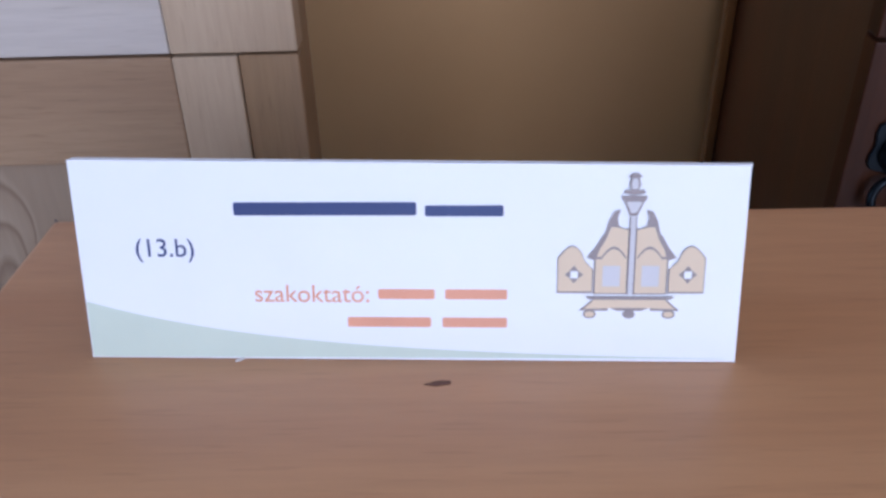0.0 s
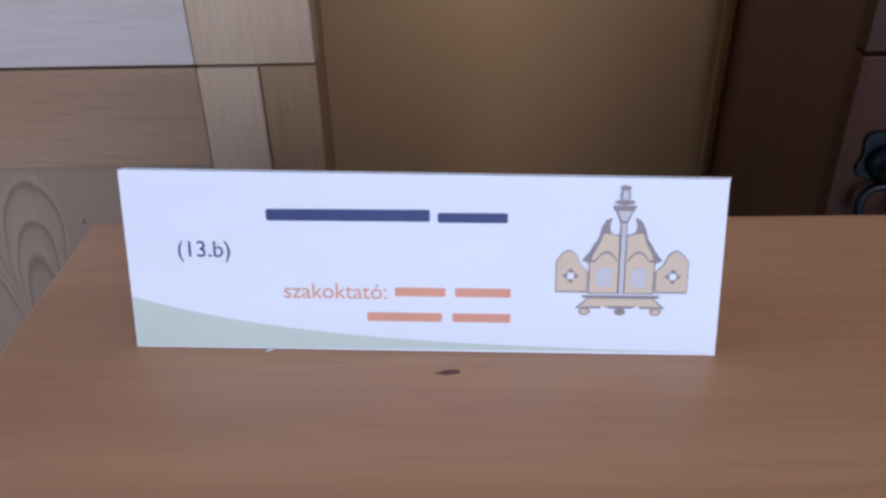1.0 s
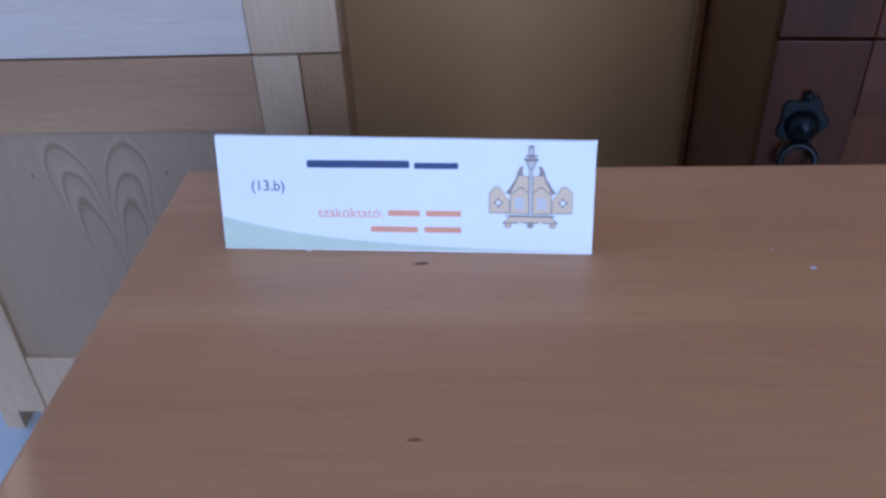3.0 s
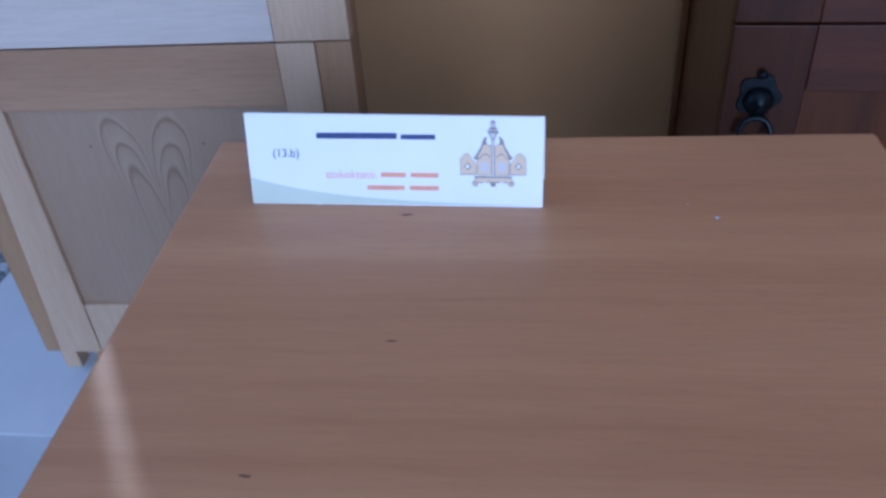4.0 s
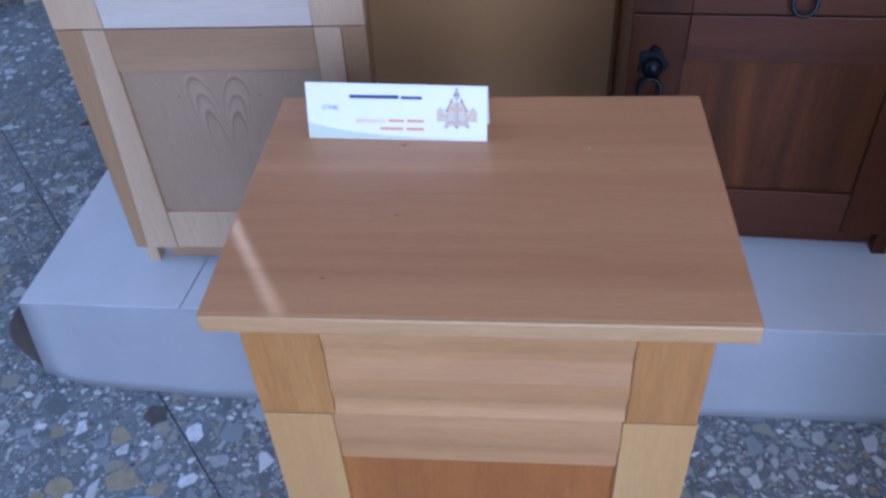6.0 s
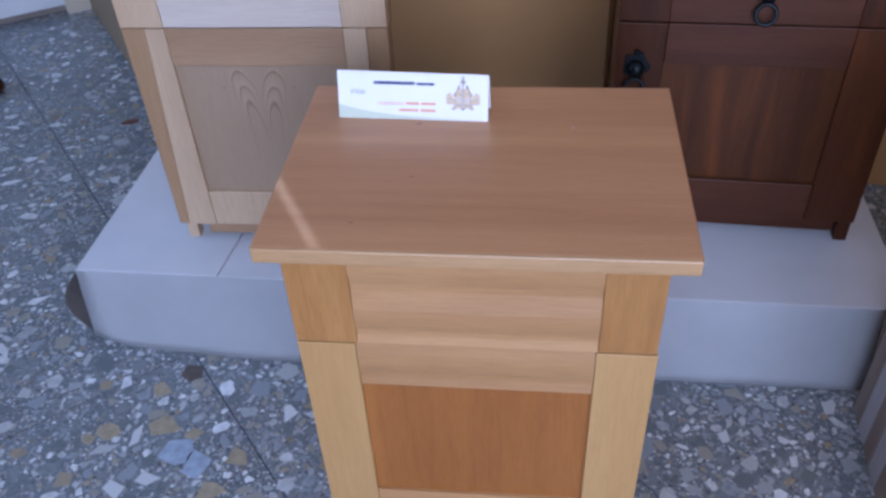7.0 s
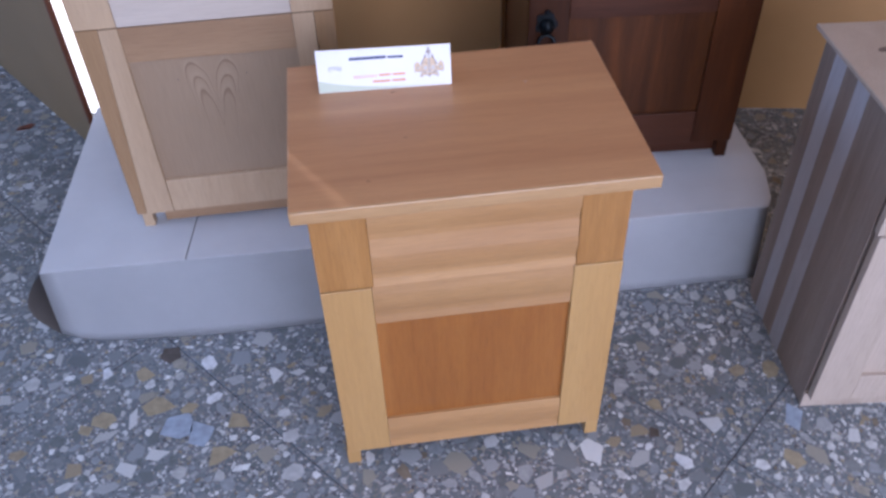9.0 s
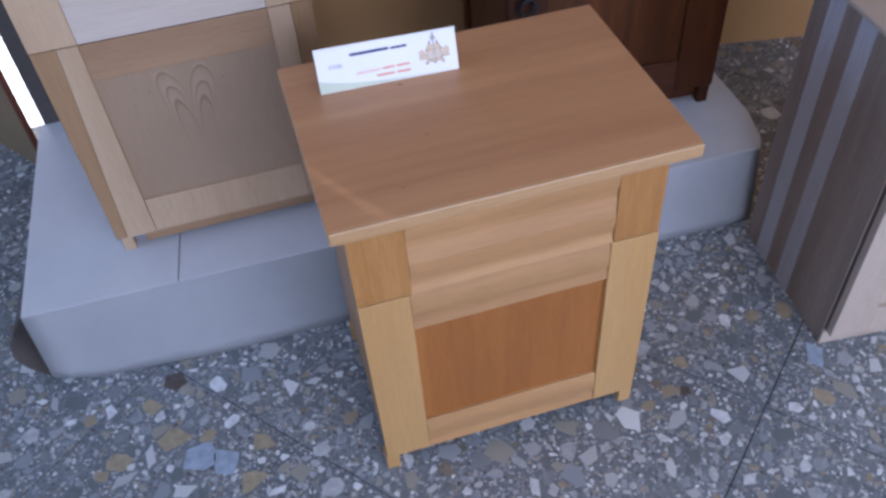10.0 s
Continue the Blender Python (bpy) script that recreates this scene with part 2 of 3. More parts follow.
    cement = ramp(nodes, links, patch.outputs["Fac"], [(0.3, (0.13, 0.148, 0.165)), (0.7, (0.21, 0.235, 0.255))])
    for v, cut in ((vor, 0.36), (vor2, 0.33)):
        sep = nodes.new("ShaderNodeSeparateColor")
        links.new(v.outputs["Color"], sep.inputs["Color"])
        grain = ramp(nodes, links, sep.outputs["Red"], [(0.0, (0.09, 0.09, 0.10)), (0.4, (0.20, 0.20, 0.22)), (0.62, (0.30, 0.27, 0.23)), (0.78, (0.34, 0.345, 0.36)), (1.0, (0.52, 0.53, 0.55))])
        inside = ramp(nodes, links, v.outputs["Distance"], [(cut, (1, 1, 1)), (cut + 0.06, (0, 0, 0))])
        source = cement.outputs["Color"] if v is vor else col
        col = mixed(nodes, links, "MIX", inside.outputs["Color"], source, grain.outputs["Color"])
    links.new(col, b.inputs["Base Color"])
    return mat


def chip_material():
    mat, nodes, links, b = material("terrazzo stone chips", 0.24, 0.5)
    geo, info, tc = nodes.new("ShaderNodeNewGeometry"), nodes.new("ShaderNodeObjectInfo"), nodes.new("ShaderNodeTexCoord")
    add, fr = nodes.new("ShaderNodeMath"), nodes.new("ShaderNodeMath")
    fr.operation = "FRACT"
    links.new(geo.outputs["Random Per Island"], add.inputs[0])
    links.new(info.outputs["Random"], add.inputs[1])
    links.new(add.outputs["Value"], fr.inputs[0])
    tone = ramp(nodes, links, fr.outputs["Value"], [(0.0, (0.16, 0.18, 0.19)), (0.14, (0.22, 0.24, 0.255)), (0.30, (0.28, 0.31, 0.34)), (0.46, (0.36, 0.38, 0.40)), (0.58, (0.45, 0.46, 0.47)), (0.68, (0.58, 0.60, 0.62)), (0.80, (0.32, 0.31, 0.27)), (0.89, (0.33, 0.28, 0.20)), (0.925, (0.22, 0.185, 0.145)), (0.945, (0.70, 0.72, 0.74))])
    tone.color_ramp.interpolation = "CONSTANT"
    n = node(nodes, "ShaderNodeTexNoise", Scale=70.0, Detail=5.0, Roughness=0.65)
    links.new(tc.outputs["Object"], n.inputs["Vector"])
    mott = ramp(nodes, links, n.outputs["Fac"], [(0.3, (0.72, 0.72, 0.72)), (0.7, (1.15, 1.14, 1.12))])
    links.new(mixed(nodes, links, "MULTIPLY", 1.0, tone.outputs["Color"], mott.outputs["Color"]), b.inputs["Base Color"])
    return mat


terrazzo = terrazzo_ground()
chip_mat = chip_material()
chip_red = plain("dark red stone", (0.13, 0.045, 0.03), 0.45, 0.3)


# ---- mesh helpers ----
def mesh_of(name, bm, mat):
    me = bpy.data.meshes.new(name)
    bm.normal_update()
    bm.to_mesh(me)
    bm.free()
    me.materials.append(mat)
    return me


def part(name, bm, mat, parent, label=""):
    ob = new(name, mesh_of(name, bm, mat))
    ob.parent = parent
    return tagged(ob, label) if label else ob


def thing(name, m, label, category, group="", kind=""):
    ob = new(name)
    ob.empty_display_size = 0.05
    ob.matrix_world = m
    return tagged(ob, label, category, group, kind)


def box(x0, x1, y0, y1, z0, z1, bevel=0.0015, bm=None, segments=2):
    own = bmesh.new()
    bmesh.ops.create_cube(own, size=1.0, matrix=Matrix.Translation(((x0 + x1) / 2, (y0 + y1) / 2, (z0 + z1) / 2)) @ Matrix.Diagonal((x1 - x0, y1 - y0, z1 - z0, 1)))
    if bevel:
        bmesh.ops.bevel(own, geom=list(own.edges), offset=bevel, segments=segments, profile=0.5, affect="EDGES")
    if bm is None:
        return own
    me = bpy.data.meshes.new("tmp")
    own.to_mesh(me)
    own.free()
    bm.from_mesh(me)
    bpy.data.meshes.remove(me)
    return bm


def prism(outline, low, high, axis="z", bm=None, bevel=0.0):
    """An outline of (a, b) pairs drawn out from low to high along the axis: z takes (x, y), y takes (x, z), x takes (y, z)."""
    bm = bm or bmesh.new()
    put = {"z": lambda a, c, h: (a, c, h), "y": lambda a, c, h: (a, h, c), "x": lambda a, c, h: (h, a, c)}[axis]
    lo = [bm.verts.new(put(a, c, low)) for a, c in outline]
    hi = [bm.verts.new(put(a, c, high)) for a, c in outline]
    faces = [bm.faces.new(lo), bm.faces.new(hi)]
    k = len(outline)
    for i in range(k):
        faces.append(bm.faces.new((lo[i], lo[(i + 1) % k], hi[(i + 1) % k], hi[i])))
    bmesh.ops.recalc_face_normals(bm, faces=faces)
    if bevel:
        bmesh.ops.bevel(bm, geom=list(bm.edges), offset=bevel, segments=1, affect="EDGES")
    return bm


def smooth(ob, least=0.0):
    """Smooth shading; faces smaller than least (rims of sheets) stay flat."""
    for p in ob.data.polygons:
        p.use_smooth = p.area > least
    return ob


WAVE = ((0.0, 0.22), (0.08, 0.46), (0.18, 0.72), (0.29, 0.70), (0.42, 0.30), (0.55, 0.04), (0.66, 0.0), (0.78, 0.12), (0.89, 0.42), (0.96, 0.62), (1.0, 0.72))


def moulded(x0, x1, front, back, z0, z1, lips, depth=0.006):
    """A board whose face swells in waves: lips are the heights of the sharp steps between them."""
    edges = [z0, *lips, z1]
    outline = [(back, z0)]
    for a, c in zip(edges, edges[1:]):
        outline += [(front + depth * r, a + (c - a) * h) for h, r in WAVE]
    outline.append((back, z1))
    return prism(outline, x0, x1, "x")


# ---- setting ----
TURN_TILES, TILE_U, TILE_V = radians(40.5), 0.515, 1.075
floor = tagged(new("floor", mesh_of("floor", box(-4.2, 3.7, -3.7, 3.6, -0.12, -0.004, 0), plain("dark joint cement", (0.045, 0.047, 0.055), 0.7))), "polished grey terrazzo floor with pale stone chips", "floor", kind="structure")
wall_north = tagged(new("wall_north", mesh_of("wall_north", prism([(-0.566, 1.10), (1.15, 1.10), (3.5, 0.63), (3.5, 1.28), (-0.566, 1.28)], 0, 2.7), ochre)), "ochre painted plaster wall behind the cabinets", "wall", kind="structure")
for name, dims in (("wall_east", (3.5, 3.7, -3.7, 1.28, 0, 2.7)), ("wall_far", (-4.2, -2.26, 3.4, 3.6, 0, 2.7))):
    tagged(new(name, mesh_of(name, box(*dims, 0), room_cream)), "plain cream painted room wall", "wall", kind="structure")


def holed_wall(name, axis, at, thick, lo, hi, hole):
    """A wall with one window opening: hole is (low, high, sill, head) along the wall."""
    bm = bmesh.new()
    for a, c, z0, z1 in ((lo, hole[0], 0, 2.7), (hole[1], hi, 0, 2.7), (hole[0], hole[1], 0, hole[2]), (hole[0], hole[1], hole[3], 2.7)):
        dims = (a, c, at, at + thick, z0, z1) if axis == "x" else (at, at + thick, a, c, z0, z1)
        box(*dims, 0, bm)
    return tagged(new(name, mesh_of(name, bm, room_cream)), "plain cream wall with a wide window opening", "wall", kind="structure")


holed_wall("wall_south", "x", -3.7, 0.2, -4.2, 3.7, (-0.7, 2.5, 0.35, 2.55))
holed_wall("wall_west", "y", -4.2, 0.2, -3.5, 3.4, (-1.5, 1.5, 0.7, 2.5))
tagged(new("ceiling", mesh_of("ceiling", prism([(-4.2, -3.7), (3.7, -3.7), (3.7, 1.28), (-0.66, 1.28), (-2.36, 3.6), (-4.2, 3.6)], 2.7, 2.8), ceiling_white)), "plain white painted ceiling", "ceiling", kind="structure")

# bright daylight beyond the gap between the wall's end and the door
glow, gn, gl, gb = material("bright daylight outside", 1.0)
gb.inputs["Base Color"].default_value = (0.8, 0.8, 0.8, 1)
gb.inputs["Emission Color"].default_value, gb.inputs["Emission Strength"].default_value = (1.0, 0.98, 1.0, 1), 2.2
tagged(new("backdrop", mesh_of("backdrop", box(-0.772, -0.30, 1.40, 1.42, 0.0, 1.15, 0), glow)), "bright white daylight seen through a gap", "backdrop", kind="structure")

door_dir = math.degrees(math.atan2(0.807, -0.59))
door_1 = thing("door_1", pose(-0.622, 1.165, 0, 0, 0, door_dir), "open ochre painted door leaf with reddish brown edge", "door", kind="structure")
part("door_leaf", box(0.01, 1.28, -0.002, 0.012, 0.004, 2.05, 0.002), door_ochre_shaded, door_1)
header = thing("wall_header", pose(-0.622, 1.165, 0, 0, 0, door_dir), "plain cream wall over and beyond the open door", "wall", kind="structure")
part("panel", box(0.0, 1.285, 0.0, 0.10, 2.06, 2.7, 0.002), room_cream, header)
part("panel", box(1.286, 2.95, 0.0, 0.10, 0.0, 2.7, 0.002), room_cream, header)
part("edge_strip", box(0.0, 0.01, -0.003, 0.013, 0.004, 2.05, 0.003), reddish, door_1, "reddish brown wooden edge strip")


tagged(new("trim", mesh_of("trim", box(-0.566, -0.50, 1.0935, 1.0995, 0.19, 2.7, 0.001), plain("plain dark grey", (0.085, 0.075, 0.07), 0.5))), "dark grey strip at the wall's end", "trim", kind="structure")

# ---- plinths wrapped in white paper ----
PLINTH = 0.19
plinth = thing("plinth", pose(0, 0, 0), "low plinth wrapped in white paper on terrazzo floor", "plinth")
L, R, BACK = -0.578, 0.958, 1.097
CORNER = [(0.958, 0.421), (0.978, 0.452), (1.004, 0.545), (1.030, BACK)]
front_y = lambda x: 0.456 + (0.421 - 0.456) * (x - L) / (R - L)
part("core", prism([(L + 0.03, 0.470), (R - 0.012, 0.44), (0.990, 0.56), (1.015, BACK - 0.01), (L + 0.03, BACK - 0.01)], 0.0, PLINTH - 0.008), core_and_shaded_paper, plinth)
SPLIT = -0.283
part("top_sheet", prism([(L, front_y(L)), (SPLIT - 0.0012, front_y(SPLIT)), (SPLIT + 0.055, BACK), (L, BACK)], PLINTH - 0.005, PLINTH, bevel=0.001), paper, plinth)
part("top_sheet", prism([(SPLIT + 0.0012, front_y(SPLIT)), *CORNER, (SPLIT + 0.0575, BACK)], PLINTH - 0.005, PLINTH, bevel=0.001), paper, plinth)


def skirt():
    bm = bmesh.new()
    cols = []
    for i in range(41):
        s = i / 40
        x = L + (R - L) * s
        col = []
        for j in range(9):
            h = j / 8
            round_off = 0.03 * max(0.0, 1 - s * 14) ** 2
            z = (PLINTH - 0.0055) * (1 - h) + h * (0.0012 + round_off)
            bow = 0.004 * math.sin(math.pi * h) * (0.4 + noise.noise((x * 2.3, 0.4, 1.7)))
            y = front_y(x) - bow - (0.024 + 0.016 * min(1.0, s * 5) - 0.016 * s) * h + 0.004 * h * noise.noise((x * 3.1, z * 6, 0.2)) - 0.001
            if j == 0:
                y, z = front_y(x) - 0.0004, PLINTH - 0.0003
            elif j == 1:
                y, z = front_y(x) - 0.0012, PLINTH - 0.0025
            col.append(bm.verts.new((x, y, z)))
        cols.append(col)
    for a, c in zip(cols, cols[1:]):
        for j in range(8):
            bm.faces.new((a[j], a[j + 1], c[j + 1], c[j]))
    bmesh.ops.solidify(bm, geom=list(bm.faces), thickness=0.002)
    return bm


smooth(part("front_skirt", skirt(), paper, plinth), 0.00012)


def end_flap():
    """The loose paper at the plinth's end, bulging outwards; its shade is painted in grey."""
    bm = bmesh.new()
    cols = []
    for i in range(17):
        s = i / 16
        y = front_y(L) + 0.002 + (BACK - front_y(L)) * s
        col = []
        for j in range(9):
            h = j / 8
            out = 0.055 * math.sin(math.pi * min(1, h * 0.95)) * max(0.0, 1 - 1.5 * s) ** 0.6 if s < 0.66 else 0.0
            col.append(bm.verts.new((L - out, y, (PLINTH - 0.0055) * (1 - h) + 0.001 * h)))
        cols.append(col)
    for a, c in zip(cols, cols[1:]):
        for j in range(8):
            bm.faces.new((a[j], c[j], c[j + 1], a[j + 1]))
    bmesh.ops.solidify(bm, geom=list(bm.faces), thickness=0.002)
    return bm


smooth(part("end_flap", end_flap(), core_and_shaded_paper, plinth, "bulging white paper end flap, shade painted in grey"), 0.00012)
part("side_skirt", prism([(x + 0.001, y) for x, y in CORNER] + [(x - 0.008, y + 0.006) for x, y in reversed(CORNER)], 0.001, PLINTH - 0.0055), paper, plinth)

far_plinth = thing("plinth", pose(-1.80, 1.94, 0, 0, 0, 34.5), "white paper-wrapped plinth standing farther off", "plinth")
part("core", box(-0.9, 0.45, 0.03, 0.6, 0.0, 0.03, 0.002), core_and_shaded_paper, far_plinth)
part("cover", box(-0.92, 0.47, 0.0, 0.62, 0.03, 0.30, 0.006), paper, far_plinth)


# ---- bedside cabinets ----
def feet_and_case(root, w, d, mats, side_mat=None, front_foot=0.0395):
    """Case boards behind the front, with four short feet."""
    case, foot = mats
    for x in (0.022, w - 0.042):
        part("side_panel", box(x, x + 0.02, 0.0565, d - 0.022, 0.036, 0.6125, 0.001), side_mat or case, root)
        for y in (0.0385, d - 0.046):
            part("foot", box(x - 0.005, x + 0.019, y, y + 0.024, 0.0, front_foot if y < 0.1 else 0.0358, 0.001), foot, root)
    part("back_panel", box(0.0425, w - 0.0425, d - 0.032, d - 0.024, 0.045, 0.612, 0.001), case, root)
    part("bottom_board", box(0.0425, w - 0.0425, 0.058, d - 0.0325, 0.046, 0.062, 0.001), case, root)


def lower_door(root, x0, x1, stile, z0, z1, rail_top, rail_low, mats, wavy=False, panel_back=0.009, right_stile=None):
    """A framed door: two stiles, two rails and a sunk panel."""
    m_stile, m_rail, m_panel = mats
    a, c = x0 + stile, x1 - (right_stile or stile)
    door = part("door", box(a - 0.006, c + 0.006, 0.035 + panel_back, 0.035 + panel_back + 0.006, z0 + rail_low - 0.005, z1 - rail_top + 0.005, 0), m_panel, root)
    part("stile", box(x0, a - 0.0006, 0.035, 0.0555, z0, z1, 0.0012), m_stile, door)
    part("stile", box(c + 0.0006, x1, 0.035, 0.0555, z0, z1, 0.0012), m_stile, door)
    if wavy:
        smooth_rail = moulded(a, c, 0.0355, 0.0555, z1 - rail_top, z1, [], 0.0052)
        low_rail = moulded(a, c, 0.0355, 0.0555, z0, z0 + rail_low, [], 0.0042)
    else:
        smooth_rail = box(a, c, 0.0358, 0.0555, z1 - rail_top, z1, 0.0012)
        low_rail = box(a, c, 0.0358, 0.0555, z0, z0 + rail_low, 0.0012)
    part("rail", smooth_rail, m_rail, door)
    part("rail", low_rail, m_rail, door)
    return door


W, D, SEAM = 0.514, 0.397, 0.450


def top_board(w, d, bevel=0.0035):
    return box(0, w, 0, d, 0.613, 0.635, bevel, segments=3)


# the lacquered cabinet in front
beech_cabinet = thing("bedside_cabinet", pose(0, 0, 0), "lacquered two-tone wooden bedside cabinet on terrazzo floor", "cabinet")
def flared_top():
    """The board spreads a little towards the back."""
    bm = box(0, W, 0.003, D, 0.613, 0.635, 0.0028, segments=3)
    for v in bm.verts:
        v.co.x += 0.006 * (v.co.y / D) * (v.co.x / W * 2 - 1)
    return bm


tabletop = part("tabletop", flared_top(), beech_top, beech_cabinet, "glossy reddish beech tabletop")
part("front_edge", box(0.0006, W - 0.0006, 0.0, 0.0062, 0.6132, 0.6346, 0.0022), beech_edge, tabletop, "paler front edge")
feet_and_case(beech_cabinet, W, D, (maple, maple), cherry)
drawer = part("drawer_front", moulded(0.102, 0.4135, 0.0345, 0.0555, SEAM + 0.0008, 0.6125, [0.526], 0.0064), beech_pale, beech_cabinet, "pale beech drawer front with moulded waves")
part("end_block", box(0.020, 0.1015, 0.035, 0.0555, SEAM + 0.0008, 0.6125, 0.0012), cherry, drawer, "orange cherry end block")
part("end_block", box(0.414, 0.488, 0.035, 0.0555, SEAM + 0.0008, 0.6125, 0.0012), cherry, drawer, "orange cherry end block")
lower_door(beech_cabinet, 0.020, 0.490, 0.0785, 0.040, SEAM - 0.0016, 0.079, 0.081, (maple, beech_pale, cherry_panel), True)

# the dark cabinet on the plinth
dark_cabinet = thing("bedside_cabinet", pose(0.4416, 0.6115, PLINTH, 0, 0, -4.0), "dark stained bedside cabinet with iron fittings on the plinth", "cabinet")
DW, DD, DARK_SEAM = 0.517, 0.445, 0.438
part("tabletop", top_board(DW, DD), walnut_flat, dark_cabinet)
feet_and_case(dark_cabinet, DW, DD, (walnut, walnut), walnut_gloss, 0.0455)
# added strip: its lighter colour stands for the side board's reflection of the wall
part("back_edge", box(0.010, 0.0215, DD - 0.040, DD - 0.022, 0.037, 0.612, 0.002), rear_sheen, dark_cabinet, "rear edge with its sheen painted as lighter brown")
dark_drawer = part("drawer_front", box(0.1035, 0.4045, 0.0355, 0.0555, DARK_SEAM + 0.0015, 0.6125, 0.0012), walnut_flat, dark_cabinet)
part("end_block", box(0.020, 0.103, 0.035, 0.0555, DARK_SEAM + 0.0015, 0.6125, 0.0012), walnut, dark_drawer)
part("end_block", box(0.405, 0.497, 0.035, 0.0555, DARK_SEAM + 0.0015, 0.6125, 0.0012), walnut, dark_drawer)
dark_door = lower_door(dark_cabinet, 0.020, 0.497, 0.0835, 0.046, DARK_SEAM - 0.0015, 0.0735, 0.080, (walnut, walnut_flat, walnut_panel), right_stile=0.092)
part("kick_board", box(0.043, DW - 0.043, 0.060, 0.068, 0.006, 0.0455, 0.001), walnut_flat, dark_cabinet)

# the raw cabinet on the plinth
raw_cabinet = thing("bedside_cabinet", pose(-0.150, 0.517, PLINTH, 0, 0, 0.4), "unfinished pale wooden bedside cabinet on the plinth", "cabinet")
RW, RS = 0.2300, 0.467
part("tabletop", box(-RW - 0.02, RW + 0.02, 0.0, 0.30, 0.640, 0.658, 0.003), raw_white, raw_cabinet)
for s in (-1, 1):
    x = s * (RW - 0.024)
    part("corner_post", box(x - 0.023, x + 0.023, 0.0565, 0.085, 0.047, 0.6395, 0.0015), raw_strip, raw_cabinet)
    part("foot", box(x - 0.023, x - 0.001, 0.0575, 0.082, 0.0, 0.0468, 0.001) if s < 0 else box(x + 0.001, x + 0.023, 0.0575, 0.082, 0.0, 0.0468, 0.001), raw_light, raw_cabinet)
    part("side_panel", box(s * (RW - 0.058) - 0.009, s * (RW - 0.058) + 0.009, 0.0855, 0.235, 0.047, 0.6395, 0.001), raw_strip, raw_cabinet)
part("back_panel", box(-RW + 0.07, RW - 0.07, 0.225, 0.234, 0.05, 0.639, 0.001), raw_strip, raw_cabinet)
part("bottom_board", box(-RW + 0.048, RW - 0.048, 0.060, 0.22, 0.034, 0.046, 0.001), raw_tan, raw_cabinet)
part("kick_board", box(-RW + 0.048, RW - 0.048, 0.0605, 0.068, 0.010, 0.0335, 0.001), raw_tan, raw_cabinet)
raw_drawer = part("drawer_front", box(-RW + 0.0765, RW - 0.0755, 0.0355, 0.056, RS + 0.001, 0.6395, 0.001), raw_white, raw_cabinet, "whitish raw drawer front")
part("end_block", box(-RW, -RW + 0.076, 0.035, 0.056, RS + 0.001, 0.6395, 0.001), raw_light, raw_drawer)
part("end_block", box(RW - 0.075, RW, 0.035, 0.056, RS + 0.001, 0.6395, 0.001), raw_light, raw_drawer)
raw_door = part("door", box(-RW + 0.070, RW - 0.068, 0.043, 0.049, 0.128, 0.405, 0), arched_panel, raw_cabinet, "panel with arched growth rings")
for kx, kz in ((-0.0745, 0.352), (0.0535, 0.353)):
    part("knot", prism([(kx + 0.0011 * math.cos(a * 0.7854), kz + 0.0026 * math.sin(a * 0.7854)) for a in range(8)], 0.0427, 0.0431, "y"), knot_brown, raw_door, "tiny dark pin knot")
Z0, Z1 = 0.050, RS - 0.001
for s in (-1, 1):
    inner, glue_hi, glue_lo = (RW - 0.076, RW - 0.042, RW - 0.020) if s < 0 else (RW - 0.075, RW - 0.036, RW - 0.036)
    part("stile", prism([(s * inner, Z0), (s * (glue_lo - 0.0003), Z0), (s * (glue_hi - 0.0003), Z1), (s * inner, Z1)], 0.035, 0.0555, "y", bevel=0.0008), raw_light, raw_door, "light wooden stile")
    part("stile", prism([(s * (glue_lo + 0.0003), Z0), (s * RW, Z0), (s * RW, Z1), (s * (glue_hi + 0.0003), Z1)], 0.0364, 0.0555, "y", bevel=0.0008), raw_strip, raw_door, "brown glued strip beside the stile")
part("rail", box(-RW + 0.0764, RW - 0.0754, 0.0358, 0.0555, Z1 - 0.068, Z1, 0.0012), raw_tan, raw_door)
part("rail", box(-RW + 0.0764, RW - 0.0754, 0.0358, 0.0555, Z0, Z0 + 0.080, 0.0025), raw_light, raw_door)

# the pale cabinet with striped sides on the floor
pale_cabinet = thing("bedside_cabinet", pose(0.873, -0.010, 0, 0, 0, -5.5), "unfinished pale ash bedside cabinet with striped sides", "cabinet")
pale_top = part("tabletop", box(0.010, W - 0.010, 0.0, D, 0.626, 0.635, 0.002), ash_pale, pale_cabinet)
part("knot", prism([(0.090 + 0.017 * math.cos(a * 0.5236), 0.295 + 0.009 * math.sin(a * 0.5236 + 0.3)) for a in range(12)], 0.63505, 0.6353), knot_brown, pale_top, "dark knot in the wood")
for x in (0.022, W - 0.042):
    for i in range(7):
        y0 = 0.0565 + i * 0.0448
        part("side_panel", box(x, x + 0.02, y0, y0 + 0.0446, 0.0, 0.6255, 0.0004), ash_grey if i in (3, 5) else ash_dark, pale_cabinet)
part("back_panel", box(0.0425, W - 0.0425, D - 0.032, D - 0.024, 0.045, 0.625, 0.001), ash_pale, pale_cabinet)
part("bottom_board", box(0.0425, W - 0.0425, 0.058, D - 0.0325, 0.046, 0.062, 0.001), ash_pale, pale_cabinet)
pale_drawer = part("drawer_front", box(0.1005, 0.4095, 0.0355, 0.0485, SEAM + 0.001, 0.6255, 0.0012), ash_pale, pale_cabinet)
part("end_block", box(0.020, 0.100, 0.035, 0.0485, SEAM + 0.001, 0.6255, 0.0012), ash_pale, pale_drawer)
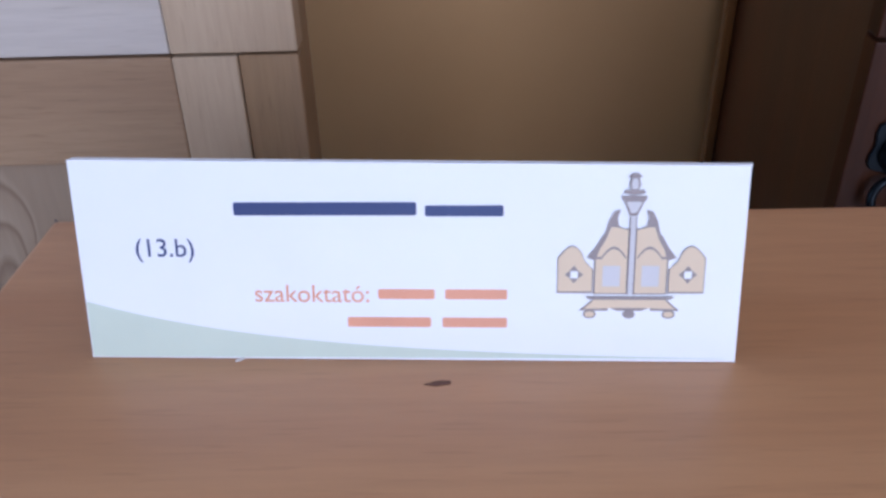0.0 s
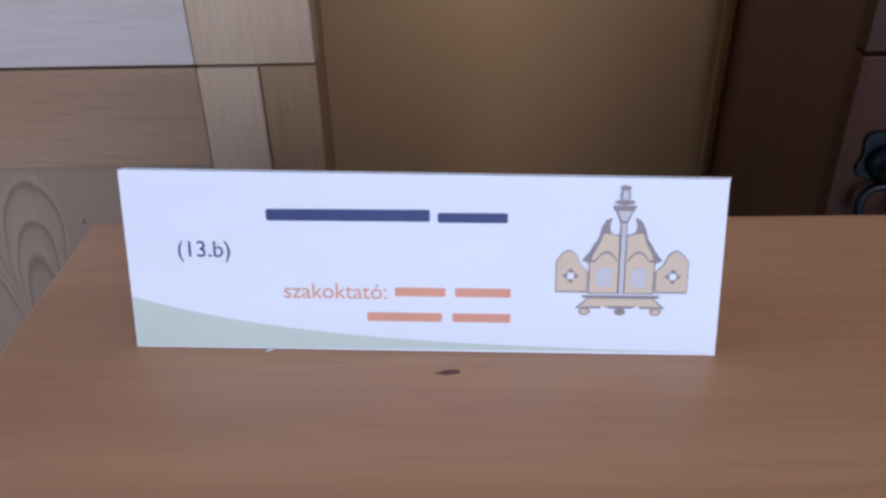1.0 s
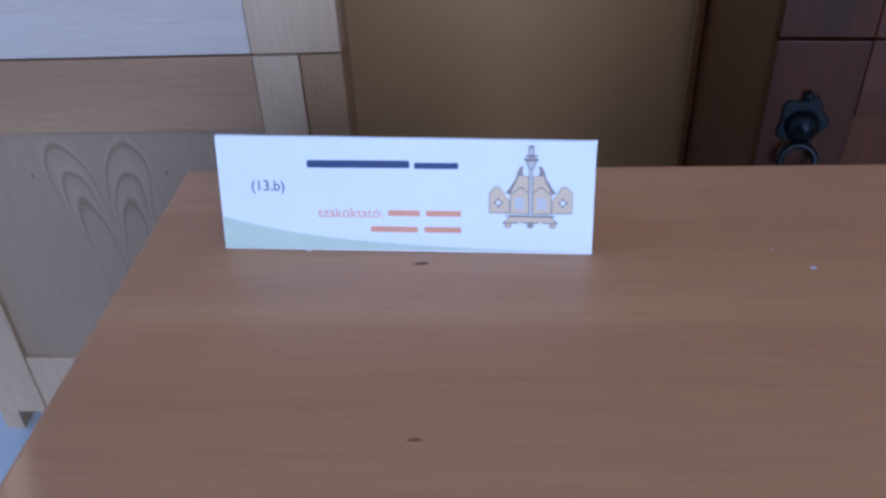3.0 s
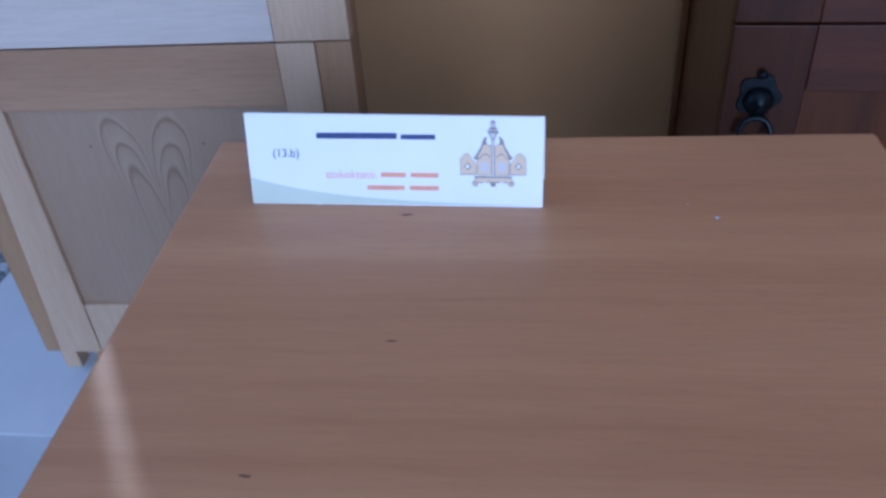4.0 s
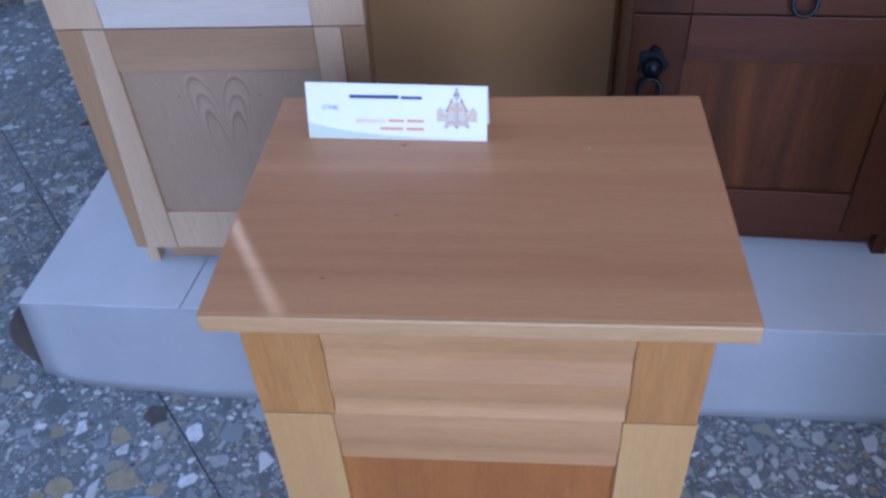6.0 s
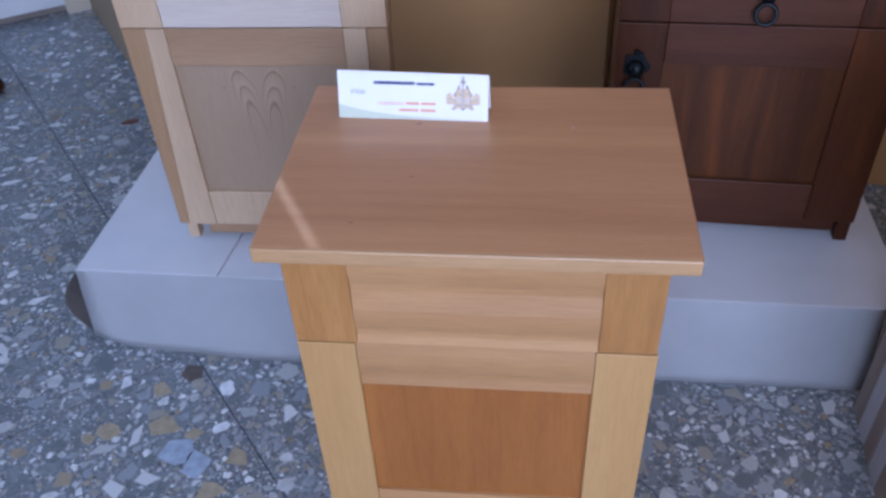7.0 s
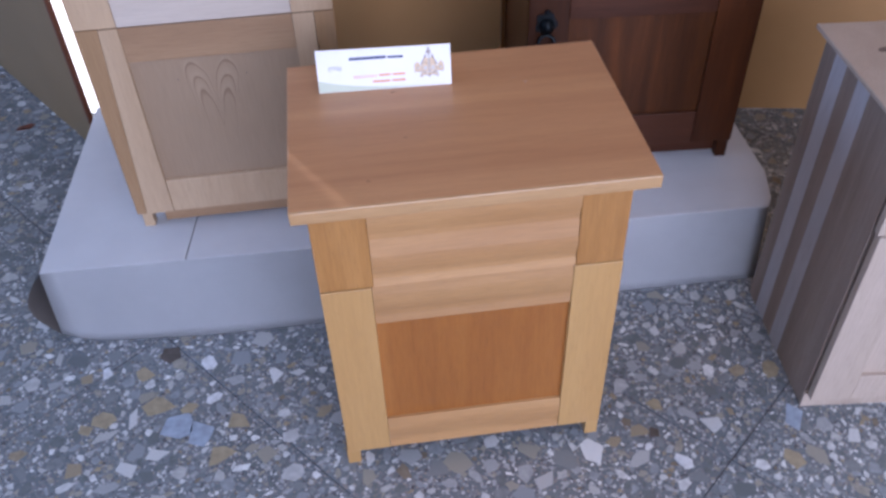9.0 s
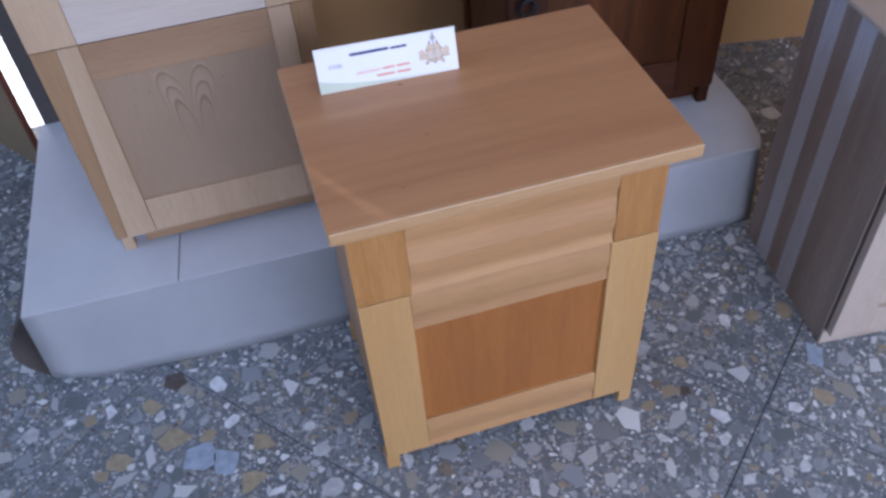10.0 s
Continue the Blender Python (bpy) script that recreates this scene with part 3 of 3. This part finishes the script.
part("end_block", box(0.410, 0.486, 0.035, 0.0485, SEAM + 0.001, 0.6255, 0.0012), ash_pale, pale_drawer)
pale_door = part("door", box(0.094, 0.416, 0.042, 0.047, 0.10, 0.38, 0), ash_pale, pale_cabinet)
part("stile", box(0.024, 0.0995, 0.032, 0.0485, 0.040, SEAM - 0.001, 0.0012), ash_pale, pale_door)
part("stile", box(0.4105, 0.486, 0.032, 0.0485, 0.040, SEAM - 0.001, 0.0012), ash_pale, pale_door)
part("rail", box(0.100, 0.410, 0.0328, 0.0485, 0.372, SEAM - 0.001, 0.0012), ash_pale, pale_door)
part("rail", box(0.100, 0.410, 0.0328, 0.0485, 0.040, 0.105, 0.0012), ash_pale, pale_door)
part("kick_board", box(0.020, 0.488, 0.0495, 0.0562, 0.0, 0.039, 0.001), ash_pale, pale_cabinet)


# ---- iron fittings of the dark cabinet ----
def lathe(profile, steps=24, m=None):
    """A turned form round y: profile is pairs of (radius, y)."""
    bm = bmesh.new()
    rings = [[bm.verts.new((r * math.cos(2 * math.pi * i / steps), y, r * math.sin(2 * math.pi * i / steps))) for i in range(steps)] for r, y in profile]
    for a, c in zip(rings, rings[1:]):
        for i in range(steps):
            bm.faces.new((a[i], a[(i + 1) % steps], c[(i + 1) % steps], c[i]))
    bm.faces.new(rings[0])
    bm.faces.new(rings[-1])
    bmesh.ops.recalc_face_normals(bm, faces=list(bm.faces))
    if m:
        bm.transform(m)
    return bm


def torus(radius, tube, m, around=32, cross=10):
    bm = bmesh.new()
    rings = []
    for i in range(around):
        a = 2 * math.pi * i / around
        rings.append([bm.verts.new(((radius + tube * math.cos(2 * math.pi * j / cross)) * math.cos(a), tube * math.sin(2 * math.pi * j / cross), (radius + tube * math.cos(2 * math.pi * j / cross)) * math.sin(a))) for j in range(cross)])
    for i in range(around):
        for j in range(cross):
            bm.faces.new((rings[i][j], rings[i][(j + 1) % cross], rings[(i + 1) % around][(j + 1) % cross], rings[(i + 1) % around][j]))
    bmesh.ops.recalc_face_normals(bm, faces=list(bm.faces))
    bm.transform(m)
    return bm


def ring_pull(parent, x, z, y=0.035, k=1.22):
    """A leaf-shaped back plate with a boss and a hanging ring."""
    outline = []
    for i in range(28):
        a = 2 * math.pi * i / 28
        lobes = 1 + 0.13 * math.cos(5 * a + 0.4)
        outline.append((x + 0.0180 * k * lobes * math.cos(a), z + 0.0205 * k * lobes * math.sin(a) + 0.003))
    plate = part("ring_pull", prism(outline, y - 0.0035, y, "y", bevel=0.0008), iron, parent, "blackened iron ring pull with leaf-shaped plate")
    smooth(part("boss", lathe([(0.0125 * k, 0.0), (0.0130 * k, -0.004), (0.0095 * k, -0.009), (0.006 * k, -0.0125), (0.001, -0.015)], 20, Matrix.Translation((x, y - 0.003, z - 0.001))), iron, plate))
    smooth(part("ring", torus(0.0135 * k, 0.0034, Matrix.Translation((x, y - 0.0125, z - 0.0290 * k)) @ Matrix.Rotation(radians(-14), 4, "X")), iron, plate))
    smooth(part("finial", lathe([(0.005, 0.0), (0.0052, -0.003), (0.003, -0.006), (0.0005, -0.007)], 12, Matrix.Translation((x, y - 0.003, z + 0.0245 * k))), iron, plate))
    return plate


ring_pull(dark_door, 0.0565, 0.355)
ring_pull(dark_drawer, 0.254, 0.497, 0.0355)

# ---- the name card ----
CARD_W, CARD_H = 0.2095, 0.0655
lean = math.degrees(math.atan2(0.018, 0.063))
name_card = thing("name_card", pose(0.048, 0.3003, 0.6353, 0, 0, -2.1) @ Matrix.Diagonal((1.0143, 1.0, 1.025, 1.0)), "folded white name card standing on the tabletop", "card")
tilt_back = Matrix.Rotation(radians(-lean), 4, "X")


def sheet(w, h, t, mat, name, m, label=""):
    bm = box(0, w, 0, t, 0, h, 0.0)
    bm.transform(m)
    return part(name, bm, mat, name_card, label)


def taper(ob):
    for v in ob.data.vertices:
        v.co.z -= 0.0028 * (v.co.x / CARD_W) * max(0.0, v.co.z / CARD_H)
    return ob


front_panel = sheet(CARD_W, CARD_H, 0.0004, card_white, "front_panel", tilt_back)
top_y, top_z = CARD_H * math.sin(radians(lean)), CARD_H * math.cos(radians(lean))
back_panel = sheet(CARD_W, CARD_H, 0.0004, card_white, "back_panel", Matrix.Translation((0.0008, top_y * 2 + 0.002, 0)) @ Matrix.Rotation(radians(lean + 0.6), 4, "X"))


def printed(name, outline, mat, layer=1, label="", keep=None):
    if name.startswith("emblem"):
        outline = [(0.1751 + (a - 0.1757) * 0.95, 0.0225 + (c - 0.0225) * 0.96) for a, c in outline]
    bm = prism(outline, -0.00012 * layer, -0.00012 * (layer - 1) - 0.00002, "y")
    bm.transform(tilt_back)
    return part(name, bm, mat, keep or front_panel, label)


def bar(name, u0, u1, v0, v1, mat, layer=1, label=""):
    r = min(u1 - u0, v1 - v0) * 0.12
    return printed(name, [(u0 + r, v0), (u1 - r, v0), (u1, v0 + r), (u1, v1 - r), (u1 - r, v1), (u0 + r, v1), (u0, v1 - r), (u0, v0 + r)], mat, layer, label)


swoosh = [(0.0003, 0.0003)] + [(CARD_W * 0.985 * i / 24 + 0.0003, 0.0003 + 0.0190 * math.exp(-CARD_W * i / 24 / 0.066)) for i in range(25)]
printed("green_band", swoosh, card_green, 1, "pale green curved print")


# two lines of print as plain bars
def word_bar(u0, u1, v, caps, mat, name="text_bar"):
    bar(name, u0, u1, v + caps * 0.22, v + caps * 0.78, mat)


word_bar(0.0512, 0.1085, 0.0462, 0.0074, ink_navy)
word_bar(0.1112, 0.1354, 0.0462, 0.0060, ink_navy)
word_bar(0.0958, 0.1138, 0.0194, 0.0058, ink_orange)
word_bar(0.1172, 0.1368, 0.0194, 0.0058, ink_orange)
word_bar(0.0857, 0.1125, 0.0100, 0.0058, ink_orange)
word_bar(0.1162, 0.1368, 0.0100, 0.0058, ink_orange)


def lettering(words, u, v, width, mat):
    data = bpy.data.curves.new("lettering", "FONT")
    data.body, data.size, data.extrude = words, 0.01, 0.00004
    ob = new("lettering", data)
    bpy.context.view_layer.update()
    data.size *= width / max(ob.dimensions.x, 1e-4)
    data.materials.append(mat)
    ob.parent = front_panel
    ob.matrix_local = tilt_back @ pose(u, -0.00012, v, 90, 0, 0)
    return tagged(ob, "printed words on the card")


taper(front_panel)
taper(back_panel)
lettering("(13.b)", 0.0182, 0.0345, 0.0187, ink_navy)
lettering("szakoktató:", 0.0557, 0.0196, 0.0368, ink_orange)


# the printed emblem: a gabled cupboard with open wings
def emblem():
    cx, base = 0.1757, 0.0225

    def mirror(points):
        return points + [(2 * cx - a, c) for a, c in reversed(points)]

    for s in (-1, 1):
        wing = [(cx + s * 0.0122, base + 0.0004), (cx + s * 0.0240, base + 0.0004), (cx + s * 0.0240, base + 0.0125)] + [(cx + s * (0.0236 - 0.0114 * i / 8), base + 0.0128 + 0.0036 * math.sin(math.pi * min(1, i / 6.0)) - 0.0045 * max(0, i - 5) / 3) for i in range(9)]
        printed("emblem_wing", wing, logo_line, 1)
        mid = (sum(a for a, c in wing) / len(wing), sum(c for a, c in wing) / len(wing))
        printed("emblem_wing", [(mid[0] + (a - mid[0]) * 0.94, mid[1] + (c - mid[1]) * 0.94) for a, c in wing], logo_tan, 2)
        wx, wz = cx + s * 0.0185, base + 0.0068
        printed("emblem_star", [(wx + (0.0030 if i % 2 == 0 else 0.0019) * math.cos(math.pi * i / 4), wz + (0.0030 if i % 2 == 0 else 0.0019) * math.sin(math.pi * i / 4)) for i in range(8)], logo_line, 3)
        printed("emblem_star", [(wx - 0.0012, wz - 0.0012), (wx + 0.0012, wz - 0.0012), (wx + 0.0012, wz + 0.0012), (wx - 0.0012, wz + 0.0012)], card_white, 4)
        gable = [(cx + s * 0.0008, base), (cx + s * 0.0120, base), (cx + s * 0.0120, base + 0.0115), (cx + s * 0.0145, base + 0.0125), (cx + s * 0.0118, base + 0.0158), (cx + s * 0.0100, base + 0.0190), (cx + s * 0.0088, base + 0.0205), (cx + s * 0.0078, base + 0.0245), (cx + s * 0.0062, base + 0.0275), (cx + s * 0.0042, base + 0.0282), (cx + s * 0.0050, base + 0.0255), (cx + s * 0.0046, base + 0.0230), (cx + s * 0.0028, base + 0.0220), (cx + s * 0.0008, base + 0.0222)]
        printed("emblem_gable", gable, logo_line, 1)
        inner = [(cx + s * 0.0014, base + 0.0005), (cx + s * 0.0115, base + 0.0005), (cx + s * 0.0115, base + 0.0118), (cx + s * 0.0105, base + 0.0150), (cx + s * 0.0085, base + 0.0185), (cx + s * 0.0070, base + 0.0225), (cx + s * 0.0050, base + 0.0225), (cx + s * 0.0014, base + 0.0215)]
        printed("emblem_gable", inner, logo_tan, 2)
        arch = [(cx + s * (0.0018 + 0.0100 * i / 10), base + 0.0128 + 0.0034 * math.sin(math.pi * min(1, i / 8))) for i in range(11)]
        arch += [(cx + s * (0.0118 - 0.0100 * i / 10), base + 0.0120 + 0.0034 * math.sin(math.pi * min(1, (10 - i) / 8))) for i in range(11)]
        printed("emblem_arch", arch, logo_line, 3)
        printed("emblem_field", [(cx + s * 0.0035, base + 0.0028), (cx + s * 0.0092, base + 0.0028), (cx + s * 0.0092, base + 0.0098), (cx + s * 0.0035, base + 0.0098)], logo_grey, 3)
        fx = cx + s * 0.0130
        printed("emblem_foot", [(fx + 0.0022 * math.cos(math.pi * i / 6), base - 0.0068 + 0.0015 * math.sin(math.pi * i / 6)) for i in range(12)], logo_line, 1)
        printed("emblem_foot", [(fx + 0.0016 * math.cos(math.pi * i / 6), base - 0.0068 + 0.0010 * math.sin(math.pi * i / 6)) for i in range(12)], logo_tan, 2)
    printed("emblem_foot", [(cx + 0.0021 * math.cos(math.pi * i / 6), base - 0.0068 + 0.0015 * math.sin(math.pi * i / 6)) for i in range(12)], logo_line, 1)
    printed("emblem_mast", [(cx - 0.0008, base), (cx + 0.0008, base), (cx + 0.0008, base + 0.026), (cx - 0.0008, base + 0.026)], logo_grey, 4)
    for dx in (-0.0011, 0.0008):
        printed("emblem_mast", [(cx + dx, base), (cx + dx + 0.0003, base), (cx + dx + 0.0003, base + 0.026), (cx + dx, base + 0.026)], logo_line, 5)
    printed("emblem_base", mirror([(cx - 0.0145, base - 0.0006), (cx - 0.0135, base - 0.0016)]), logo_line, 3)
    printed("emblem_base", mirror([(cx - 0.0118, base - 0.0014), (cx - 0.0165, base - 0.0056), (cx - 0.0070, base - 0.0056), (cx - 0.0070, base - 0.0044), (cx - 0.0040, base - 0.0056)]), logo_line, 1)
    printed("emblem_base", mirror([(cx - 0.0116, base - 0.0018), (cx - 0.0150, base - 0.0050), (cx - 0.0045, base - 0.0046)]), logo_tan, 2)
    printed("emblem_finial", mirror([(cx - 0.0012, base + 0.0262), (cx - 0.0032, base + 0.0308), (cx - 0.0040, base + 0.0316), (cx - 0.0040, base + 0.0326)]), logo_line, 1)
    printed("emblem_finial", mirror([(cx - 0.0008, base + 0.0272), (cx - 0.0024, base + 0.0304), (cx - 0.0020, base + 0.0308)]), logo_grey, 2)
    printed("emblem_finial", mirror([(cx - 0.0006, base + 0.0328), (cx - 0.0036, base + 0.0336), (cx - 0.0028, base + 0.0346), (cx - 0.0013, base + 0.0344), (cx - 0.0018, base + 0.0366), (cx - 0.0012, base + 0.0384), (cx - 0.0022, base + 0.0388), (cx - 0.0010, base + 0.0398)]), logo_line, 1)
    printed("emblem_finial", mirror([(cx - 0.0008, base + 0.0348), (cx - 0.0012, base + 0.0366), (cx - 0.0006, base + 0.0382)]), logo_grey, 2)


emblem()


# ---- marks and crumbs on the tabletop ----
def blot(name, x, y, rx, ry, turn, mat, label, category, high=0.0004, seed=1, z=0.635):
    """A small uneven flat spot."""
    rng = random.Random(seed)
    pts = []
    for i in range(14):
        a = 2 * math.pi * i / 14
        k = rng.uniform(0.75, 1.15)
        px, py = rx * k * math.cos(a), ry * k * math.sin(a)
        pts.append((x + px * math.cos(turn) - py * math.sin(turn), y + px * math.sin(turn) + py * math.cos(turn)))
    return part(name, prism(pts, z + 0.00008, z + high), mat, tabletop, label)


blot("stain", 0.1645, 0.2845, 0.0046, 0.0012, 0.12, dark_mark, "dark stain on the tabletop", "stain", 0.00025, 3)
blot("stain", 0.111, 0.0545, 0.0036, 0.0010, -0.1, faint_mark, "dark scratch on the tabletop", "stain", 0.00025, 4)
blot("stain", 0.171, 0.153, 0.0032, 0.0007, 0.05, faint_mark, "dark scratch on the tabletop", "stain", 0.00025, 5)
paper_bit = thing("lint", pose(0.099, 0.2975, 0.6352), "tiny white shred of paper lying before the card", "lint")
part("shred", prism([(-0.0022, -0.0007), (-0.0007, 0.0003), (0.0018, 0.0024), (0.0020, 0.0021), (0.0, -0.0002), (-0.0019, -0.0011)], 0.0, 0.0006), lint, paper_bit)
for x, y, r in ((0.378, 0.279, 0.0017), (0.361, 0.296, 0.0009)):
    crumb = thing("lint", pose(x, y, 0.6352), "tiny pale crumb on the tabletop", "lint")
    bm = bmesh.new()
    bmesh.ops.create_icosphere(bm, subdivisions=1, radius=r)
    bm.transform(Matrix.Translation((0, 0, r * 0.3)) @ Matrix.Diagonal((1.2, 0.8, 0.4, 1)))
    part("crumb", bm, dust, crumb)

# ---- a turned wooden foot far off on the floor ----
bun = thing("furniture_foot", pose(-1.43, 1.525, 0), "dark turned wooden furniture foot on the floor", "foot")
up = Matrix.Rotation(radians(90), 4, "X")
smooth(part("ball", lathe([(0.012, 0.0), (0.035, 0.006), (0.045, 0.022), (0.040, 0.038), (0.022, 0.046), (0.018, 0.052)], 20, up), walnut, bun))
smooth(part("collar", lathe([(0.018, 0.052), (0.030, 0.056), (0.034, 0.066), (0.030, 0.076), (0.026, 0.078)], 20, up), cherry, bun, "orange wooden collar"))

# ---- terrazzo slabs and their stone chips ----
OFF_U, OFF_V = -0.005, -0.513
UX, UY, VX, VY = math.cos(TURN_TILES), math.sin(TURN_TILES), -math.sin(TURN_TILES), math.cos(TURN_TILES)
JOINT = 0.0022


def to_world(u, v):
    return u * UX + v * VX, u * UY + v * VY


slab_mesh = mesh_of("slab", box(JOINT / 2, TILE_U - JOINT / 2, JOINT / 2, TILE_V - JOINT / 2, -0.02, 0.0, 0.0006, segments=1), terrazzo)

def cut_slab(m):
    """A slab cut off where it meets the walls."""
    bm = bmesh.new()
    bm.from_mesh(slab_mesh)
    bm.transform(m)
    for co, no in (((-3.995, 0, 0), (-1, 0, 0)), ((3.495, 0, 0), (1, 0, 0)), ((0, -3.495, 0), (0, -1, 0)), ((0, 3.395, 0), (0, 1, 0))):
        bmesh.ops.bisect_plane(bm, geom=list(bm.verts) + list(bm.edges) + list(bm.faces), plane_co=co, plane_no=no, clear_outer=True)
    bm.transform(m.inverted())
    return mesh_of("slab", bm, terrazzo)


for i in range(-14, 15):
    for j in range(-7, 8):
        x, y = to_world(OFF_U + i * TILE_U, OFF_V + j * TILE_V)
        mx, my = to_world(OFF_U + (i + 0.5) * TILE_U, OFF_V + (j + 0.5) * TILE_V)
        if -4.6 < mx < 4.1 and -4.1 < my < 4.0:
            slab = new("slab", slab_mesh)
            slab.parent = floor
            slab.matrix_local = pose(x, y, 0, 0, 0, math.degrees(TURN_TILES))
            corners = [slab.matrix_local @ Vector((a * TILE_U, c * TILE_V, 0)) for a in (0, 1) for c in (0, 1)]
            if any(not (-3.99 < p.x < 3.49 and -3.49 < p.y < 3.39) for p in corners):
                slab.data = cut_slab(slab.matrix_local)


# the largest chips beside the cabinets: x, y, reach and tone
LARGE_CHIPS = [(-0.306, 0.180, 0.034, "b"), (-0.263, 0.151, 0.034, "b"), (-0.353, 0.236, 0.031, "o"), (-0.396, 0.326, 0.024, "o"), (-0.189, 0.172, 0.029, "o"), (-0.290, 0.223, 0.024, "o"), (-0.220, 0.100, 0.027, "o"), (-0.263, 0.340, 0.023, "w"), (-0.243, 0.240, 0.017, "w"), (-0.623, 0.331, 0.021, "l"), (-0.457, 0.215, 0.024, "o"), (-0.490, 0.199, 0.022, "o"), (-0.472, 0.338, 0.018, "w"), (-0.344, 0.375, 0.027, "d"), (-0.089, 0.125, 0.018, "l"), (-0.081, 0.039, 0.024, "l"), (0.572, 0.147, 0.024, "l"), (0.637, -0.043, 0.018, "w"), (0.625, 0.092, 0.018, "o"), (0.602, 0.026, 0.014, "d"), (0.810, 0.367, 0.019, "l"), (0.886, 0.146, 0.026, "o"), (0.882, 0.024, 0.032, "b"), (0.839, -0.066, 0.027, "o")]


def scatter_chips():
    """Angular stone chips of many sizes that do not overlap, largest first, kept off the joints."""
    rng = np.random.default_rng(7)
    cell = 0.07
    grid = {}
    chips = []
    for x, y, r, tone in LARGE_CHIPS:
        grid.setdefault((int(math.floor(x / cell)), int(math.floor(y / cell))), []).append((x, y, r))
    sizes = [(0.030, 0.021, 6500), (0.021, 0.013, 32000), (0.012, 0.007, 26000), (0.0065, 0.0038, 30000), (0.0118, 0.0068, 26000), (0.0060, 0.0035, 52000)]
    for step, (hi, lo, count) in enumerate(sizes):
        x0, x1, y0, y1 = (-3.9, 3.4, -3.4, 3.3) if lo > 0.0125 else ((-2.3, 1.75, -0.75, 2.25) if step < 4 else (-1.05, 1.25, -0.45, 1.1))
        for _ in range(count):
            x, y, r = rng.uniform(x0, x1), rng.uniform(y0, y1), rng.uniform(lo, hi)
            if r < 0.007 and (x < -1.0 or y > 1.2):
                continue
            u, v = x * UX + y * UY - OFF_U, x * VX + y * VY - OFF_V
            du, dv = (u + TILE_U / 2) % TILE_U - TILE_U / 2, (v + TILE_V / 2) % TILE_V - TILE_V / 2
            if min(abs(du), abs(dv)) < r * 0.85 + JOINT:
                continue
            gx, gy = int(math.floor(x / cell)), int(math.floor(y / cell))
            clear = True
            for a in (gx - 1, gx, gx + 1):
                for c in (gy - 1, gy, gy + 1):
                    for px, py, pr in grid.get((a, c), ()):
                        if (px - x) ** 2 + (py - y) ** 2 < ((pr + r) * 0.72) ** 2:
                            clear = False
                            break
                    if not clear:
                        break
                if not clear:
                    break
            if clear:
                grid.setdefault((gx, gy), []).append((x, y, r))
                chips.append((x, y, r))
    return chips


def chip_shape(rng, r, flattest=0.42):
    """An angular shard: a few corners at uneven distances, squeezed along one way."""
    k = rng.choice((4, 4, 5, 5, 6, 7))
    squash, turn = rng.uniform(flattest, 0.95), rng.uniform(0, math.pi)
    angles = [2 * math.pi * (i + rng.uniform(-0.33, 0.33)) / k for i in range(k)]
    pts = []
    for a in angles:
        q = r * rng.uniform(0.72, 1.2)
        px, py = q * math.cos(a), q * squash * math.sin(a)
        pts.append((px * math.cos(turn) - py * math.sin(turn), px * math.sin(turn) + py * math.cos(turn)))
    return pts


PROUD = 0.0005
chip_rng = random.Random(11)
chip_meshes = []
for i in range(40):
    chip_meshes.append(mesh_of("chip", prism(chip_shape(chip_rng, 1.0), -1.0, 0.0), chip_mat))
all_chips = scatter_chips()
near = [c for c in all_chips if c[2] > 0.0145 and -0.75 < c[0] < 1.0 and -0.35 < c[1] < 0.75][:290]
chosen = set(near)
for x, y, r in near:
    ob = new("chip", chip_meshes[chip_rng.randrange(40)])
    ob.parent = floor
    ob.matrix_local = Matrix.Translation((x, y, PROUD + chip_rng.uniform(0.0001, 0.0004))) @ Matrix.Rotation(chip_rng.uniform(0, 6.28), 4, "Z") @ Matrix.Diagonal((r, r, 0.004, 1))
verts, faces = [], []
for x, y, r in all_chips:
    if (x, y, r) in chosen:
        continue
    pts = chip_shape(chip_rng, r)
    k, n = len(pts), len(verts)
    top = PROUD - chip_rng.uniform(0.0, 0.0003)
    verts += [(x + a, y + c, top) for a, c in pts] + [(x + a, y + c, -0.003) for a, c in pts]
    faces.append(tuple(range(n, n + k)))
    faces += [(n + i, n + k + i, n + k + (i + 1) % k, n + (i + 1) % k) for i in range(k)]
me = bpy.data.meshes.new("chips")
me.from_pydata(verts, [], faces)
me.materials.append(chip_mat)
chips = new("chips", me)
chips.parent = floor
tagged(chips, "small angular stone chips set in the terrazzo", kind="stuff")
tones = {"b": (0.33, 0.39, 0.48), "o": (0.34, 0.29, 0.20), "w": (0.66, 0.68, 0.71), "l": (0.44, 0.45, 0.46), "d": (0.10, 0.085, 0.075)}
tone_mats = {key: plain("terrazzo chip " + key, colour, 0.24, 0.16, 60.0) for key, colour in tones.items()}
for x, y, r, tone in LARGE_CHIPS:
    ob = new("chip", mesh_of("chip", prism([(x + a - 0.004, y + c - 0.007) for a, c in chip_shape(chip_rng, r, 0.68)], -0.003, PROUD + 0.0006), tone_mats[tone]))
    ob.parent = floor
red_rng = random.Random(5)
ob = new("chip", mesh_of("chip", prism([(-0.890 + a * 1.9, 1.352 + c) for a, c in chip_shape(red_rng, 0.024)], -0.003, 0.0009), chip_red))
ob.parent = floor
